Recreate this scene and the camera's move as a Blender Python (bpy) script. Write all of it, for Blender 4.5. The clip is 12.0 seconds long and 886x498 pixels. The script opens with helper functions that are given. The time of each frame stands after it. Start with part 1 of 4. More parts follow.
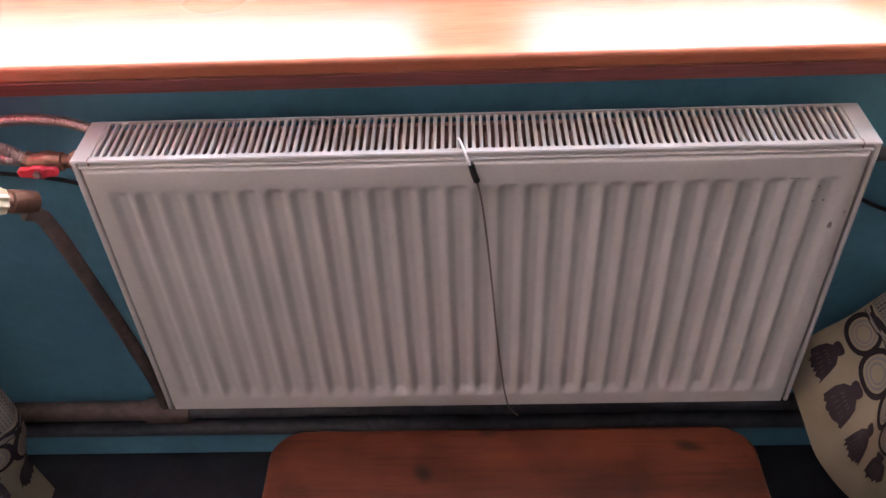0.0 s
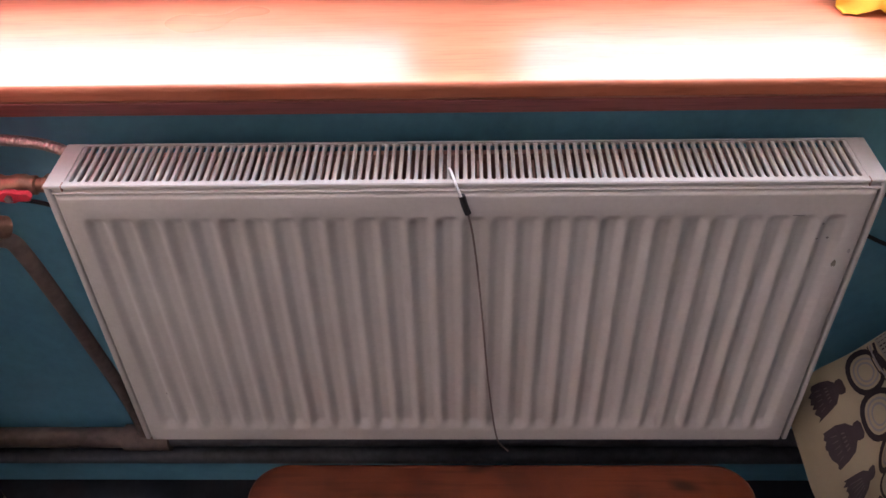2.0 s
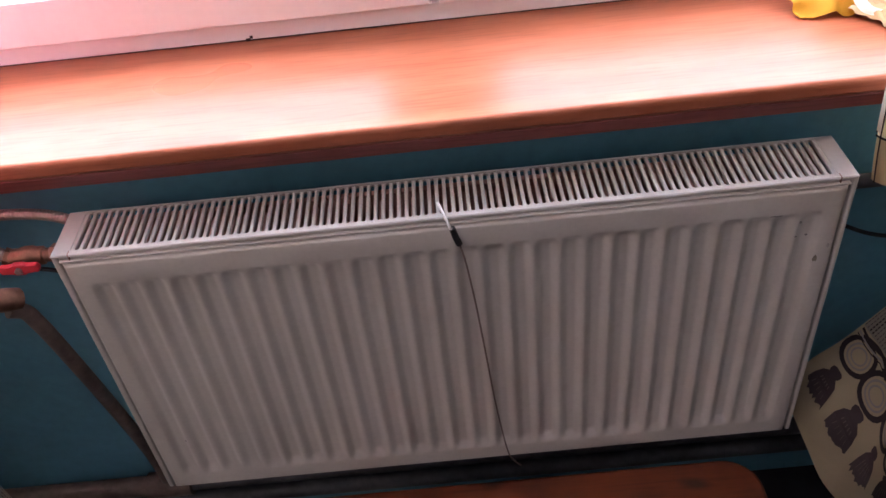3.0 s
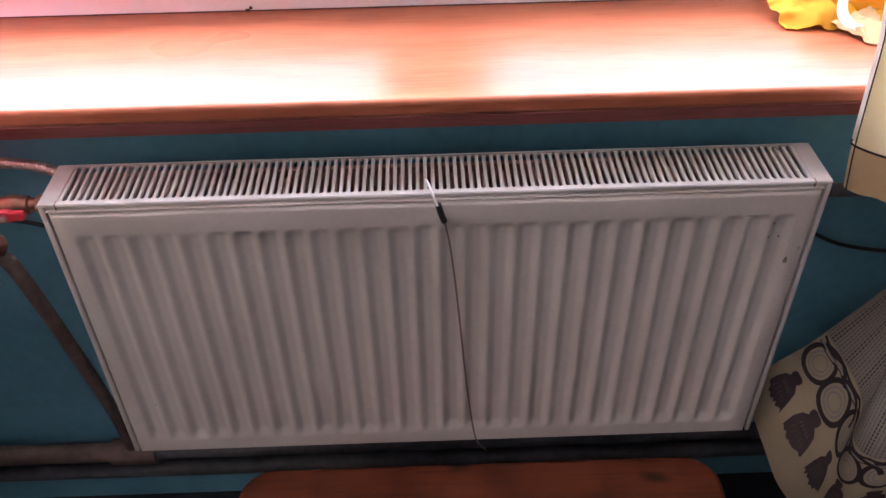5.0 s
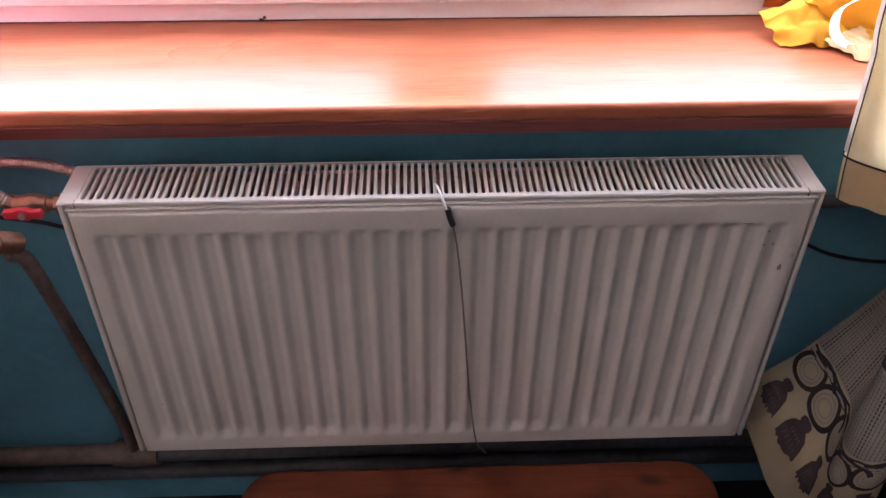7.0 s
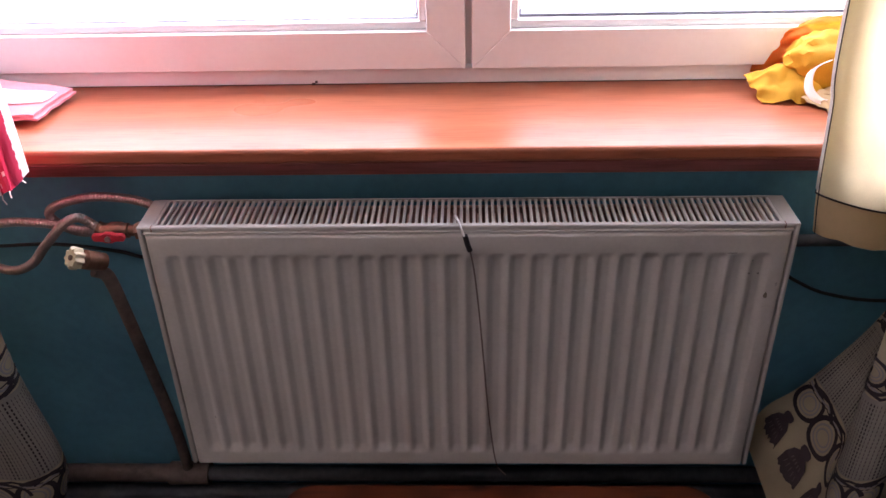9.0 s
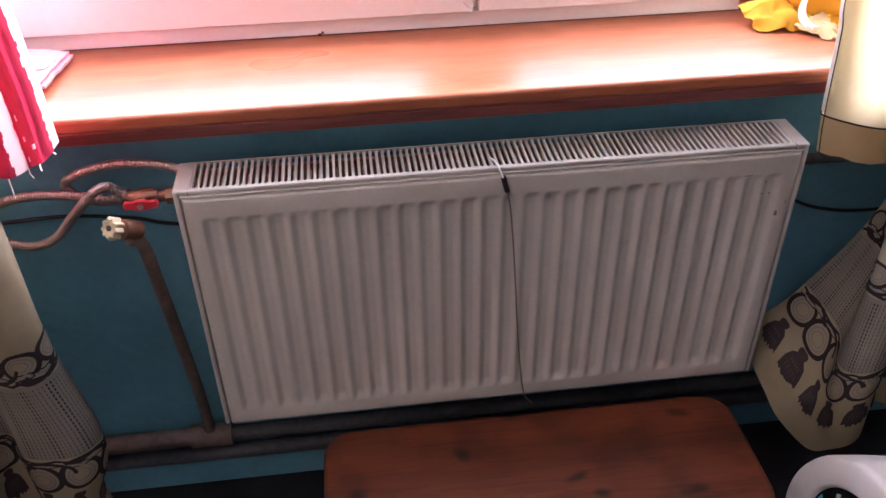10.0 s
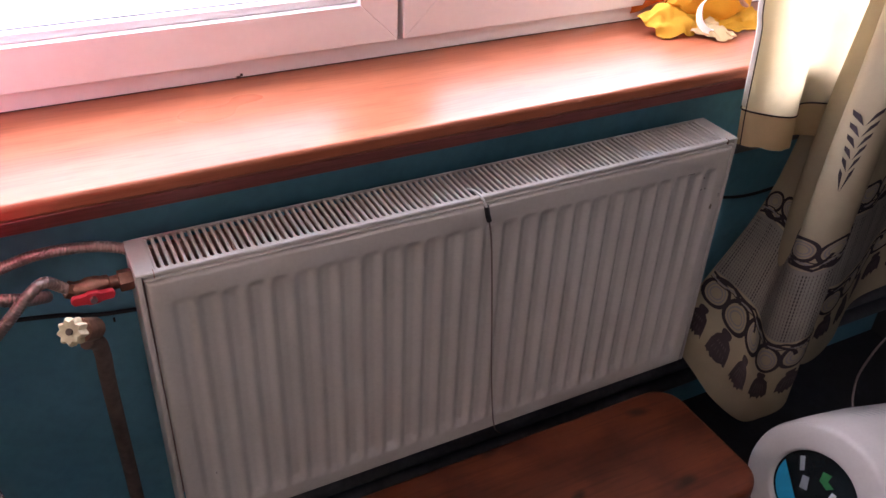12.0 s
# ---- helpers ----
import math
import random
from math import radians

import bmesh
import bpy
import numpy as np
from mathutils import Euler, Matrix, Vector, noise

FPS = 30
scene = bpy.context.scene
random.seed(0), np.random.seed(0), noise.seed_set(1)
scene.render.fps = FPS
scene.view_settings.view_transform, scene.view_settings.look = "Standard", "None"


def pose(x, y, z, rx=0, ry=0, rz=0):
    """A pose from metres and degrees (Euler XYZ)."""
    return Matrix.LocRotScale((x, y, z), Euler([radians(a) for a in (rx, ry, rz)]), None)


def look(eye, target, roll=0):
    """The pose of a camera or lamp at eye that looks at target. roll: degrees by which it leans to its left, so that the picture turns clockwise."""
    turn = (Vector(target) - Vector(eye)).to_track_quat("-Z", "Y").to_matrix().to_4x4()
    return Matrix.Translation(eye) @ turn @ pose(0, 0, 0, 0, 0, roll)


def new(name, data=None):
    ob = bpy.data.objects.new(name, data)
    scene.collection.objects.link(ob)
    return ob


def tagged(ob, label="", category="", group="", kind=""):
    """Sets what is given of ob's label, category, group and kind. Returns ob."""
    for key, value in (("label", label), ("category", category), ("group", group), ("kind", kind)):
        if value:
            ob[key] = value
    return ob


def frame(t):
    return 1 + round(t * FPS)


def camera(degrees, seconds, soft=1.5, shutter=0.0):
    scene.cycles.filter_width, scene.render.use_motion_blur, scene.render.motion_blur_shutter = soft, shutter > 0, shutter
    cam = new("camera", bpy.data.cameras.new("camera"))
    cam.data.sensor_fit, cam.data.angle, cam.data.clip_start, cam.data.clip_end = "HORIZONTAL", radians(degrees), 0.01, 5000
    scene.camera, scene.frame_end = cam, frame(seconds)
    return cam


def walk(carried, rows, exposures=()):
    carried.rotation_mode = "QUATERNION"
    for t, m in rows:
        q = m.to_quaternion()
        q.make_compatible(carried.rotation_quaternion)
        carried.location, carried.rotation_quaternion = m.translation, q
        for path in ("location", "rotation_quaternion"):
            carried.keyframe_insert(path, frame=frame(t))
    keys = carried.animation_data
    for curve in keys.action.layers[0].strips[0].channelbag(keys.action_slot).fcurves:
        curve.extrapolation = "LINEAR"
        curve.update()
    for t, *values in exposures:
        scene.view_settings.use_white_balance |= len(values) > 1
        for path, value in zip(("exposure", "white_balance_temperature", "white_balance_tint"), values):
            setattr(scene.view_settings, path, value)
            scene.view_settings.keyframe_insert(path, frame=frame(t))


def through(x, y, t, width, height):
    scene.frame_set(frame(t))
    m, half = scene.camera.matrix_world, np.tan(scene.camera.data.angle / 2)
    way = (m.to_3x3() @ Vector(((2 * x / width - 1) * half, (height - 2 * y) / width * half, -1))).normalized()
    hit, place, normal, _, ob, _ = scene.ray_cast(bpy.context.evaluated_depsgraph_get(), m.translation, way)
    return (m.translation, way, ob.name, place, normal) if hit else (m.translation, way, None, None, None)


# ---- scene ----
cam = camera(54.9, 12.0)
PATH = [
    (0, (-0.002, -1.009, 1.416), (-0.066, 0.48, 0.083), -2.8),
    (0.5, (-0.002, -0.991, 1.415), (-0.073, 0.45, 0.03), -3.4),
    (1, (-0.002, -0.984, 1.409), (-0.1, 0.489, 0.059), -4.0),
    (1.5, (-0.007, -0.954, 1.403), (-0.081, 0.505, 0.037), -4.1),
    (1.7, (0.004, -0.954, 1.413), (-0.06, 0.506, 0.047), -3.2),
    (2, (0.004, -0.955, 1.41), (-0.047, 0.547, 0.091), -1.6),
    (2.2, (-0.009, -0.961, 1.414), (-0.016, 0.567, 0.122), -0.9),
    (2.5, (0.018, -0.964, 1.432), (-0.039, 0.578, 0.159), -3.9),
    (2.7, (0.016, -0.978, 1.435), (-0.042, 0.578, 0.179), -4.4),
    (3, (0.013, -0.968, 1.458), (-0.036, 0.548, 0.155), -6.9),
    (3.2, (-0.01, -0.959, 1.441), (0.015, 0.532, 0.109), -5.7),
    (4.8, (-0.001, -1.015, 1.429), (0.014, 0.519, 0.147), -1.7),
    (5, (-0.009, -1.012, 1.439), (0.017, 0.519, 0.152), -1.2),
    (5.5, (-0.011, -1.016, 1.445), (0.019, 0.533, 0.18), -1.0),
    (6, (-0.013, -1.022, 1.445), (0.041, 0.514, 0.165), -0.1),
    (6.5, (-0.026, -1.03, 1.442), (0.036, 0.496, 0.15), 0.3),
    (7, (-0.042, -1.053, 1.443), (0.023, 0.507, 0.194), 0.4),
    (7.2, (-0.057, -1.068, 1.445), (0.017, 0.499, 0.204), 0.8),
    (8.8, (0.028, -1.234, 1.462), (-0.062, 0.453, 0.393), -1.8),
    (9, (0.01, -1.256, 1.452), (-0.056, 0.442, 0.397), -1.5),
    (9.3, (-0.023, -1.29, 1.471), (-0.107, 0.404, 0.411), -1.0),
    (9.5, (-0.103, -1.284, 1.465), (-0.092, 0.408, 0.398), -0.3),
    (9.7, (-0.142, -1.29, 1.463), (-0.078, 0.387, 0.376), -0.9),
    (10, (-0.224, -1.271, 1.477), (-0.038, 0.339, 0.304), -1.0),
    (10.2, (-0.256, -1.289, 1.456), (-0.017, 0.303, 0.27), -0.8),
    (10.5, (-0.314, -1.273, 1.453), (0.0, 0.293, 0.249), 1.2),
    (10.8, (-0.327, -1.239, 1.449), (0.027, 0.332, 0.263), 1.8),
    (11, (-0.364, -1.166, 1.442), (0.109, 0.398, 0.288), 1.9),
    (11.2, (-0.378, -1.121, 1.441), (0.108, 0.433, 0.279), 1.0),
    (11.5, (-0.446, -1.096, 1.44), (0.115, 0.444, 0.293), 2.3),
    (11.7, (-0.49, -1.086, 1.438), (0.146, 0.439, 0.313), 1.7),
    (12, (-0.571, -1.083, 1.442), (0.22, 0.377, 0.328), 2.6),
]
BASE = 2.6
EXPOSURES = [(0, 0.14), (0.5, 0.32), (1.0, 0.22), (1.5, 0.18), (2.0, -0.02), (2.5, -0.47), (3.0, -0.44), (5.0, -0.15), (6.5, -0.15), (7.0, -0.25), (8.8, -0.74), (9.5, -0.70), (10.0, -0.26), (10.5, 0.34), (10.8, 0.18), (11.0, -0.2), (11.5, -0.56), (12.0, -0.60)]
walk(cam, [(t, look(eye, target, roll)) for t, eye, target, roll in PATH], [(t, BASE + stops, 6220, 34) for t, stops in EXPOSURES])

# ---- world, sun, window light ----
world = bpy.data.worlds.new("sky_world")
scene.world = world
world.use_nodes = True
wn = world.node_tree.nodes
sky = wn.new("ShaderNodeTexSky")
sky.sky_type, sky.sun_disc = "NISHITA", False
sky.sun_elevation, sky.sun_rotation = radians(15.2), radians(51.8)
wn["Background"].inputs[1].default_value = 0.08
world.node_tree.links.new(sky.outputs[0], wn["Background"].inputs[0])

sun = new("sun", bpy.data.lights.new("sun", "SUN"))
sun.data.energy, sun.data.angle, sun.data.color = 5.0, radians(0.6), (1.0, 0.88, 0.77)
sun.matrix_world = look((5.08, 4.0, 2.666), (0.0, 0.0, 0.906))

window_lamp = new("window_lamp", bpy.data.lights.new("window_lamp", "AREA"))
window_lamp.data.shape = "RECTANGLE"
window_lamp.data.size, window_lamp.data.size_y, window_lamp.data.energy = 1.94, 1.45, 25.0
window_lamp.data.color = (0.97, 0.98, 1.0)
window_lamp.matrix_world = look((-0.07, 0.42, 1.68), (-0.07, -1.0, 2.1))


# ---- helpers ----
def part(name, bm, material, parent=None, label="", smooth=True):
    """One mesh object from a bmesh, under a thing or a part."""
    me = bpy.data.meshes.new(name)
    bmesh.ops.recalc_face_normals(bm, faces=bm.faces)
    bm.to_mesh(me)
    bm.free()
    for p in me.polygons:
        p.use_smooth = smooth
    if smooth:
        me.set_sharp_from_angle(angle=radians(38))
    me.materials.append(material)
    ob = new(name, me)
    if parent:
        ob.parent = parent
    if label:
        ob["label"] = label
    return ob


def thing(name, label, category, group="", kind=""):
    return tagged(new(name), label, category, group, kind)


def box(bm, x0, x1, y0, y1, z0, z1, bevel=0.0, seg=2):
    made = bmesh.ops.create_cube(bm, size=1.0)["verts"]
    for v in made:
        v.co = Vector((x0 + (v.co.x + 0.5) * (x1 - x0), y0 + (v.co.y + 0.5) * (y1 - y0), z0 + (v.co.z + 0.5) * (z1 - z0)))
    if bevel:
        edges = {e for v in made for e in v.link_edges}
        bmesh.ops.bevel(bm, geom=list(edges), offset=bevel, segments=seg, profile=0.5, affect="EDGES")
    return bm


def boxed(*a, **k):
    return box(bmesh.new(), *a, **k)


def spline(pts, n):
    """Catmull-Rom through the points, n steps a span."""
    p = [Vector(q) for q in pts]
    p = [2 * p[0] - p[1]] + p + [2 * p[-1] - p[-2]]
    out = []
    for i in range(1, len(p) - 2):
        a, b, c, d = p[i - 1:i + 3]
        for k in range(n):
            t = k / n
            out.append(0.5 * (2 * b + (c - a) * t + (2 * a - 5 * b + 4 * c - d) * t * t + (3 * b - a - 3 * c + d) * t ** 3))
    return out + [p[-2]]


def tube(bm, pts, r, seg=12, caps=True):
    """A round tube along points; r a number or a function of the point's index."""
    pts = [Vector(p) for p in pts]
    up = None
    rings = []
    for i, p in enumerate(pts):
        d = (pts[min(i + 1, len(pts) - 1)] - pts[max(i - 1, 0)]).normalized()
        if up is None:
            up = d.orthogonal().normalized()
        up = (up - d * up.dot(d)).normalized()
        side = d.cross(up)
        rr = r(i) if callable(r) else r
        rings.append([bm.verts.new(p + rr * (math.cos(a) * up + math.sin(a) * side)) for a in (2 * math.pi * k / seg for k in range(seg))])
    for a, b in zip(rings, rings[1:]):
        for k in range(seg):
            bm.faces.new((a[k], a[(k + 1) % seg], b[(k + 1) % seg], b[k]))
    if caps:
        bm.faces.new(rings[0][::-1])
        bm.faces.new(rings[-1])
    return bm


def tubed(*a, **k):
    return tube(bmesh.new(), *a, **k)


def grid(f, us, vs, thick=0.0):
    """A sheet of f(u, v) over the lists us and vs."""
    bm = bmesh.new()
    rows = [[bm.verts.new(f(u, v)) for u in us] for v in vs]
    for a, b in zip(rows, rows[1:]):
        for i in range(len(us) - 1):
            bm.faces.new((a[i], a[i + 1], b[i + 1], b[i]))
    if thick:
        bm.normal_update()
        under = [[bm.verts.new(v.co - v.normal * thick) for v in row] for row in rows]
        for a, b in zip(under, under[1:]):
            for i in range(len(us) - 1):
                bm.faces.new((b[i], b[i + 1], a[i + 1], a[i]))
        rim = [(j, 0) for j in range(len(vs))] + [(len(vs) - 1, i) for i in range(1, len(us))]
        rim += [(j, len(us) - 1) for j in range(len(vs) - 2, -1, -1)] + [(0, i) for i in range(len(us) - 2, 0, -1)]
        for k in range(len(rim)):
            (j, i), (m, n) = rim[k], rim[(k + 1) % len(rim)]
            bm.faces.new((rows[j][i], rows[m][n], under[m][n], under[j][i]))
    return bm


def prism(bm, outline, y0, y1):
    """A plate in the xz plane, from y0 to y1."""
    a = [bm.verts.new((x, y0, z)) for x, z in outline]
    b = [bm.verts.new((x, y1, z)) for x, z in outline]
    bm.faces.new(a)
    bm.faces.new(b[::-1])
    for i in range(len(a)):
        j = (i + 1) % len(a)
        bm.faces.new((a[j], a[i], b[i], b[j]))
    return bm


def steps(a, b, n):
    return [a + (b - a) * i / n for i in range(n + 1)]


# ---- materials ----
def material(name, colour, rough=0.5, metal=0.0, vary=0.15, scale=6.0, grain=120.0, bump=0.05, tint=None, stretch=(1, 1, 1),
             spots=0.0, coat=0.0, depth=0.002):
    """A surface with stains at one scale and grain at another, a little relief and uneven gloss."""
    m = bpy.data.materials.new(name)
    m.use_nodes = True
    n, l = m.node_tree.nodes, m.node_tree.links
    b = n["Principled BSDF"]
    co = n.new("ShaderNodeTexCoord")
    mp = n.new("ShaderNodeMapping")
    mp.inputs["Scale"].default_value = stretch
    l.new(co.outputs["Object"], mp.inputs[0])
    big, fine = n.new("ShaderNodeTexNoise"), n.new("ShaderNodeTexNoise")
    big.inputs["Scale"].default_value, big.inputs["Detail"].default_value, big.inputs["Roughness"].default_value = scale, 5.0, 0.62
    fine.inputs["Scale"].default_value, fine.inputs["Detail"].default_value = grain, 3.0
    l.new(mp.outputs[0], big.inputs[0])
    l.new(mp.outputs[0], fine.inputs[0])
    ramp = n.new("ShaderNodeValToRGB")
    dark = [c * (1 - 1.6 * vary) for c in colour] if tint is None else tint
    light = [min(1.0, c * (1 + 0.8 * vary)) for c in colour]
    ramp.color_ramp.elements[0].position, ramp.color_ramp.elements[0].color = 0.3, (*dark, 1)
    ramp.color_ramp.elements[1].position, ramp.color_ramp.elements[1].color = 0.7, (*light, 1)
    l.new(big.outputs[0], ramp.inputs[0])
    mix = n.new("ShaderNodeMixRGB")
    mix.blend_type = "MULTIPLY"
    mix.inputs[0].default_value = min(1.0, vary * 1.5 + spots)
    l.new(ramp.outputs[0], mix.inputs[1])
    gr = n.new("ShaderNodeValToRGB")
    gr.color_ramp.elements[0].position, gr.color_ramp.elements[0].color = 0.32, (0.55, 0.55, 0.55, 1)
    gr.color_ramp.elements[1].position = 0.6
    l.new(fine.outputs[0], gr.inputs[0])
    l.new(gr.outputs[0], mix.inputs[2])
    l.new(mix.outputs[0], b.inputs["Base Color"])
    rr = n.new("ShaderNodeMapRange")
    rr.inputs["To Min"].default_value, rr.inputs["To Max"].default_value = max(0.02, rough * 0.8), min(1.0, rough * 1.2)
    l.new(big.outputs[0], rr.inputs[0])
    l.new(rr.outputs[0], b.inputs["Roughness"])
    b.inputs["Metallic"].default_value = metal
    b.inputs["Coat Weight"].default_value = coat
    if bump:
        bp = n.new("ShaderNodeBump")
        bp.inputs["Strength"].default_value, bp.inputs["Distance"].default_value = bump, depth
        l.new(fine.outputs[0], bp.inputs["Height"])
        l.new(bp.outputs[0], b.inputs["Normal"])
    return m


def cloth(name, colour, through=0.35, vary=0.08):
    """Woven cotton: daylight shines through it."""
    m = material(name, colour, 0.85, vary=vary, scale=9.0, grain=900.0, bump=0.25, depth=0.0006)
    n, l = m.node_tree.nodes, m.node_tree.links
    b, out = n["Principled BSDF"], n["Material Output"]
    tr = n.new("ShaderNodeBsdfTranslucent")
    l.new(b.inputs["Base Color"].links[0].from_socket, tr.inputs[0])
    mx = n.new("ShaderNodeMixShader")
    mx.inputs[0].default_value = through
    l.new(b.outputs[0], mx.inputs[1])
    l.new(tr.outputs[0], mx.inputs[2])
    l.new(mx.outputs[0], out.inputs[0])
    return m


def wood(name, light, dark, rough, axis, ring=22.0, coat=0.0, knots=0.0, streak=0.5, shine=0.5, pores=0.5):
    """Wood with long streaks of grain along an axis (0 x, 1 y, 2 z) and optional knots."""
    m = bpy.data.materials.new(name)
    m.use_nodes = True
    n, l = m.node_tree.nodes, m.node_tree.links
    b = n["Principled BSDF"]
    co, mp = n.new("ShaderNodeTexCoord"), n.new("ShaderNodeMapping")
    s = [1.0, 1.0, 1.0]
    s[axis] = 0.06
    mp.inputs["Scale"].default_value = s
    l.new(co.outputs["Object"], mp.inputs[0])
    warp = n.new("ShaderNodeTexNoise")
    warp.inputs["Scale"].default_value, warp.inputs["Detail"].default_value = 3.0, 2.0
    l.new(co.outputs["Object"], warp.inputs[0])
    add = n.new("ShaderNodeMixRGB")
    add.blend_type = "ADD"
    add.inputs[0].default_value = 0.09
    l.new(mp.outputs[0], add.inputs[1])
    l.new(warp.outputs[1], add.inputs[2])
    a, f = n.new("ShaderNodeTexNoise"), n.new("ShaderNodeTexNoise")
    a.inputs["Scale"].default_value, a.inputs["Detail"].default_value, a.inputs["Roughness"].default_value = ring, 6.0, 0.6
    f.inputs["Scale"].default_value, f.inputs["Detail"].default_value = ring * 9, 3.0
    l.new(add.outputs[0], a.inputs[0])
    l.new(mp.outputs[0], f.inputs[0])
    ramp = n.new("ShaderNodeValToRGB")
    ramp.color_ramp.elements[0].position, ramp.color_ramp.elements[0].color = 0.5 - 0.25 * streak, (*dark, 1)
    ramp.color_ramp.elements[1].position, ramp.color_ramp.elements[1].color = 0.5 + 0.25 * streak, (*light, 1)
    l.new(a.outputs[0], ramp.inputs[0])
    pore = n.new("ShaderNodeValToRGB")
    pore.color_ramp.elements[0].position, pore.color_ramp.elements[0].color = 0.35, (0.55, 0.5, 0.48, 1)
    pore.color_ramp.elements[1].position = 0.5
    l.new(f.outputs[0], pore.inputs[0])
    mul = n.new("ShaderNodeMixRGB")
    mul.blend_type = "MULTIPLY"
    mul.inputs[0].default_value = pores
    l.new(ramp.outputs[0], mul.inputs[1])
    l.new(pore.outputs[0], mul.inputs[2])
    last = mul
    if knots:
        vo = n.new("ShaderNodeTexVoronoi")
        vo.voronoi_dimensions = "2D"
        vo.inputs["Scale"].default_value = knots
        ks = n.new("ShaderNodeMapping")
        ks.inputs["Scale"].default_value = (0.62, 1.0, 0.2)
        l.new(co.outputs["Object"], ks.inputs[0])
        jog = n.new("ShaderNodeMixRGB")
        jog.blend_type = "ADD"
        jog.inputs[0].default_value = 0.16
        l.new(ks.outputs[0], jog.inputs[1])
        l.new(warp.outputs[1], jog.inputs[2])
        l.new(jog.outputs[0], vo.inputs[0])
        kr = n.new("ShaderNodeValToRGB")
        kr.color_ramp.elements[0].position, kr.color_ramp.elements[0].color = 0.03, (0.10, 0.06, 0.05, 1)
        kr.color_ramp.elements[1].position, kr.color_ramp.elements[1].color = 0.11, (1, 1, 1, 1)
        l.new(vo.outputs["Distance"], kr.inputs[0])
        k2 = n.new("ShaderNodeMixRGB")
        k2.blend_type = "MULTIPLY"
        k2.inputs[0].default_value = 0.85
        l.new(mul.outputs[0], k2.inputs[1])
        l.new(kr.outputs[0], k2.inputs[2])
        worn, wr = n.new("ShaderNodeTexNoise"), n.new("ShaderNodeValToRGB")
        worn.inputs["Scale"].default_value, worn.inputs["Detail"].default_value = 11.0, 5.0
        l.new(co.outputs["Object"], worn.inputs[0])
        wr.color_ramp.elements[0].position, wr.color_ramp.elements[0].color = 0.36, (0.60, 0.52, 0.54, 1)
        wr.color_ramp.elements[1].position, wr.color_ramp.elements[1].color = 0.56, (1, 1, 1, 1)
        l.new(worn.outputs[0], wr.inputs[0])
        last = n.new("ShaderNodeMixRGB")
        last.blend_type = "MULTIPLY"
        last.inputs[0].default_value = 0.8
        l.new(k2.outputs[0], last.inputs[1])
        l.new(wr.outputs[0], last.inputs[2])
    l.new(last.outputs[0], b.inputs["Base Color"])
    rr = n.new("ShaderNodeMapRange")
    rr.inputs["To Min"].default_value, rr.inputs["To Max"].default_value = rough * 0.8, rough * 1.25
    l.new(warp.outputs[0], rr.inputs[0])
    l.new(rr.outputs[0], b.inputs["Roughness"])
    b.inputs["Specular IOR Level"].default_value = shine
    b.inputs["Coat Weight"].default_value = coat
    b.inputs["Coat Roughness"].default_value = rough
    bp = n.new("ShaderNodeBump")
    bp.inputs["Strength"].default_value, bp.inputs["Distance"].default_value = 0.24 * pores, 0.0008
    l.new(f.outputs[0], bp.inputs["Height"])
    l.new(bp.outputs[0], b.inputs["Normal"])
    return m


M_WALL = material("teal_paint", (0.12, 0.350, 0.460), 0.33, vary=0.14, scale=3.5, grain=55.0, bump=0.25, depth=0.003)
# near black for the unseen walls, so they return little light
M_ROOM = material("bounce_cutting_dark", (0.045, 0.045, 0.045), 0.7, vary=0.08, scale=2.0, grain=60.0, bump=0.1)
M_SIDE = material("side_bounce_pale", (0.34, 0.32, 0.27), 0.7, vary=0.06, scale=2.0, grain=60.0, bump=0.1)
M_CEIL = material("ceiling_paint", (0.86, 0.82, 0.765), 0.8, vary=0.05, scale=2.0, grain=70.0, bump=0.1)
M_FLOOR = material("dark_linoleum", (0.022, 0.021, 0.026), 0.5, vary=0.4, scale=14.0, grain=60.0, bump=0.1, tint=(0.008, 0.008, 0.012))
M_SILL = wood("sill_laminate", (0.370, 0.120, 0.060), (0.270, 0.080, 0.038), 0.29, 0, ring=26.0, coat=0.02, streak=0.8, shine=0.22, pores=0.38)
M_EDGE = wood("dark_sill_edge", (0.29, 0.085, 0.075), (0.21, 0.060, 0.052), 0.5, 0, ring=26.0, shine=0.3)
M_UPVC = material("white_plastic", (0.86, 0.84, 0.83), 0.32, vary=0.03, scale=3.0, grain=90.0, bump=0.02)
M_GASKET = material("grey_gasket", (0.16, 0.18, 0.22), 0.6, vary=0.1)
M_SEAM = material("dirty_seam", (0.07, 0.038, 0.036), 0.7, vary=0.4, scale=20.0)
M_ENAMEL = material("white_enamel", (0.525, 0.495, 0.455), 0.30, vary=0.05, scale=4.0, grain=160.0, bump=0.03, spots=0.03)
M_INNER = material("brown_steel", (0.44, 0.24, 0.18), 0.6, vary=0.3, scale=12.0, grain=120.0, bump=0.1)
M_SCUFF = material("scuff_mark", (0.34, 0.32, 0.31), 0.6, vary=0.3, scale=60.0)
M_GREEN = material("brown_smear", (0.22, 0.19, 0.14), 0.6, vary=0.3, scale=60.0)
M_PIPE = material("painted_pipe", (0.15, 0.105, 0.085), 0.5, vary=0.3, scale=10.0, grain=80.0, bump=0.2, tint=(0.06, 0.045, 0.035))
M_DARKPIPE = material("dark_pipe", (0.080, 0.085, 0.095), 0.5, vary=0.3, scale=10.0, grain=80.0, bump=0.2)
M_BRASS = material("dull_brass", (0.30, 0.16, 0.105), 0.42, 0.7, vary=0.25, scale=30.0, grain=150.0, bump=0.1)
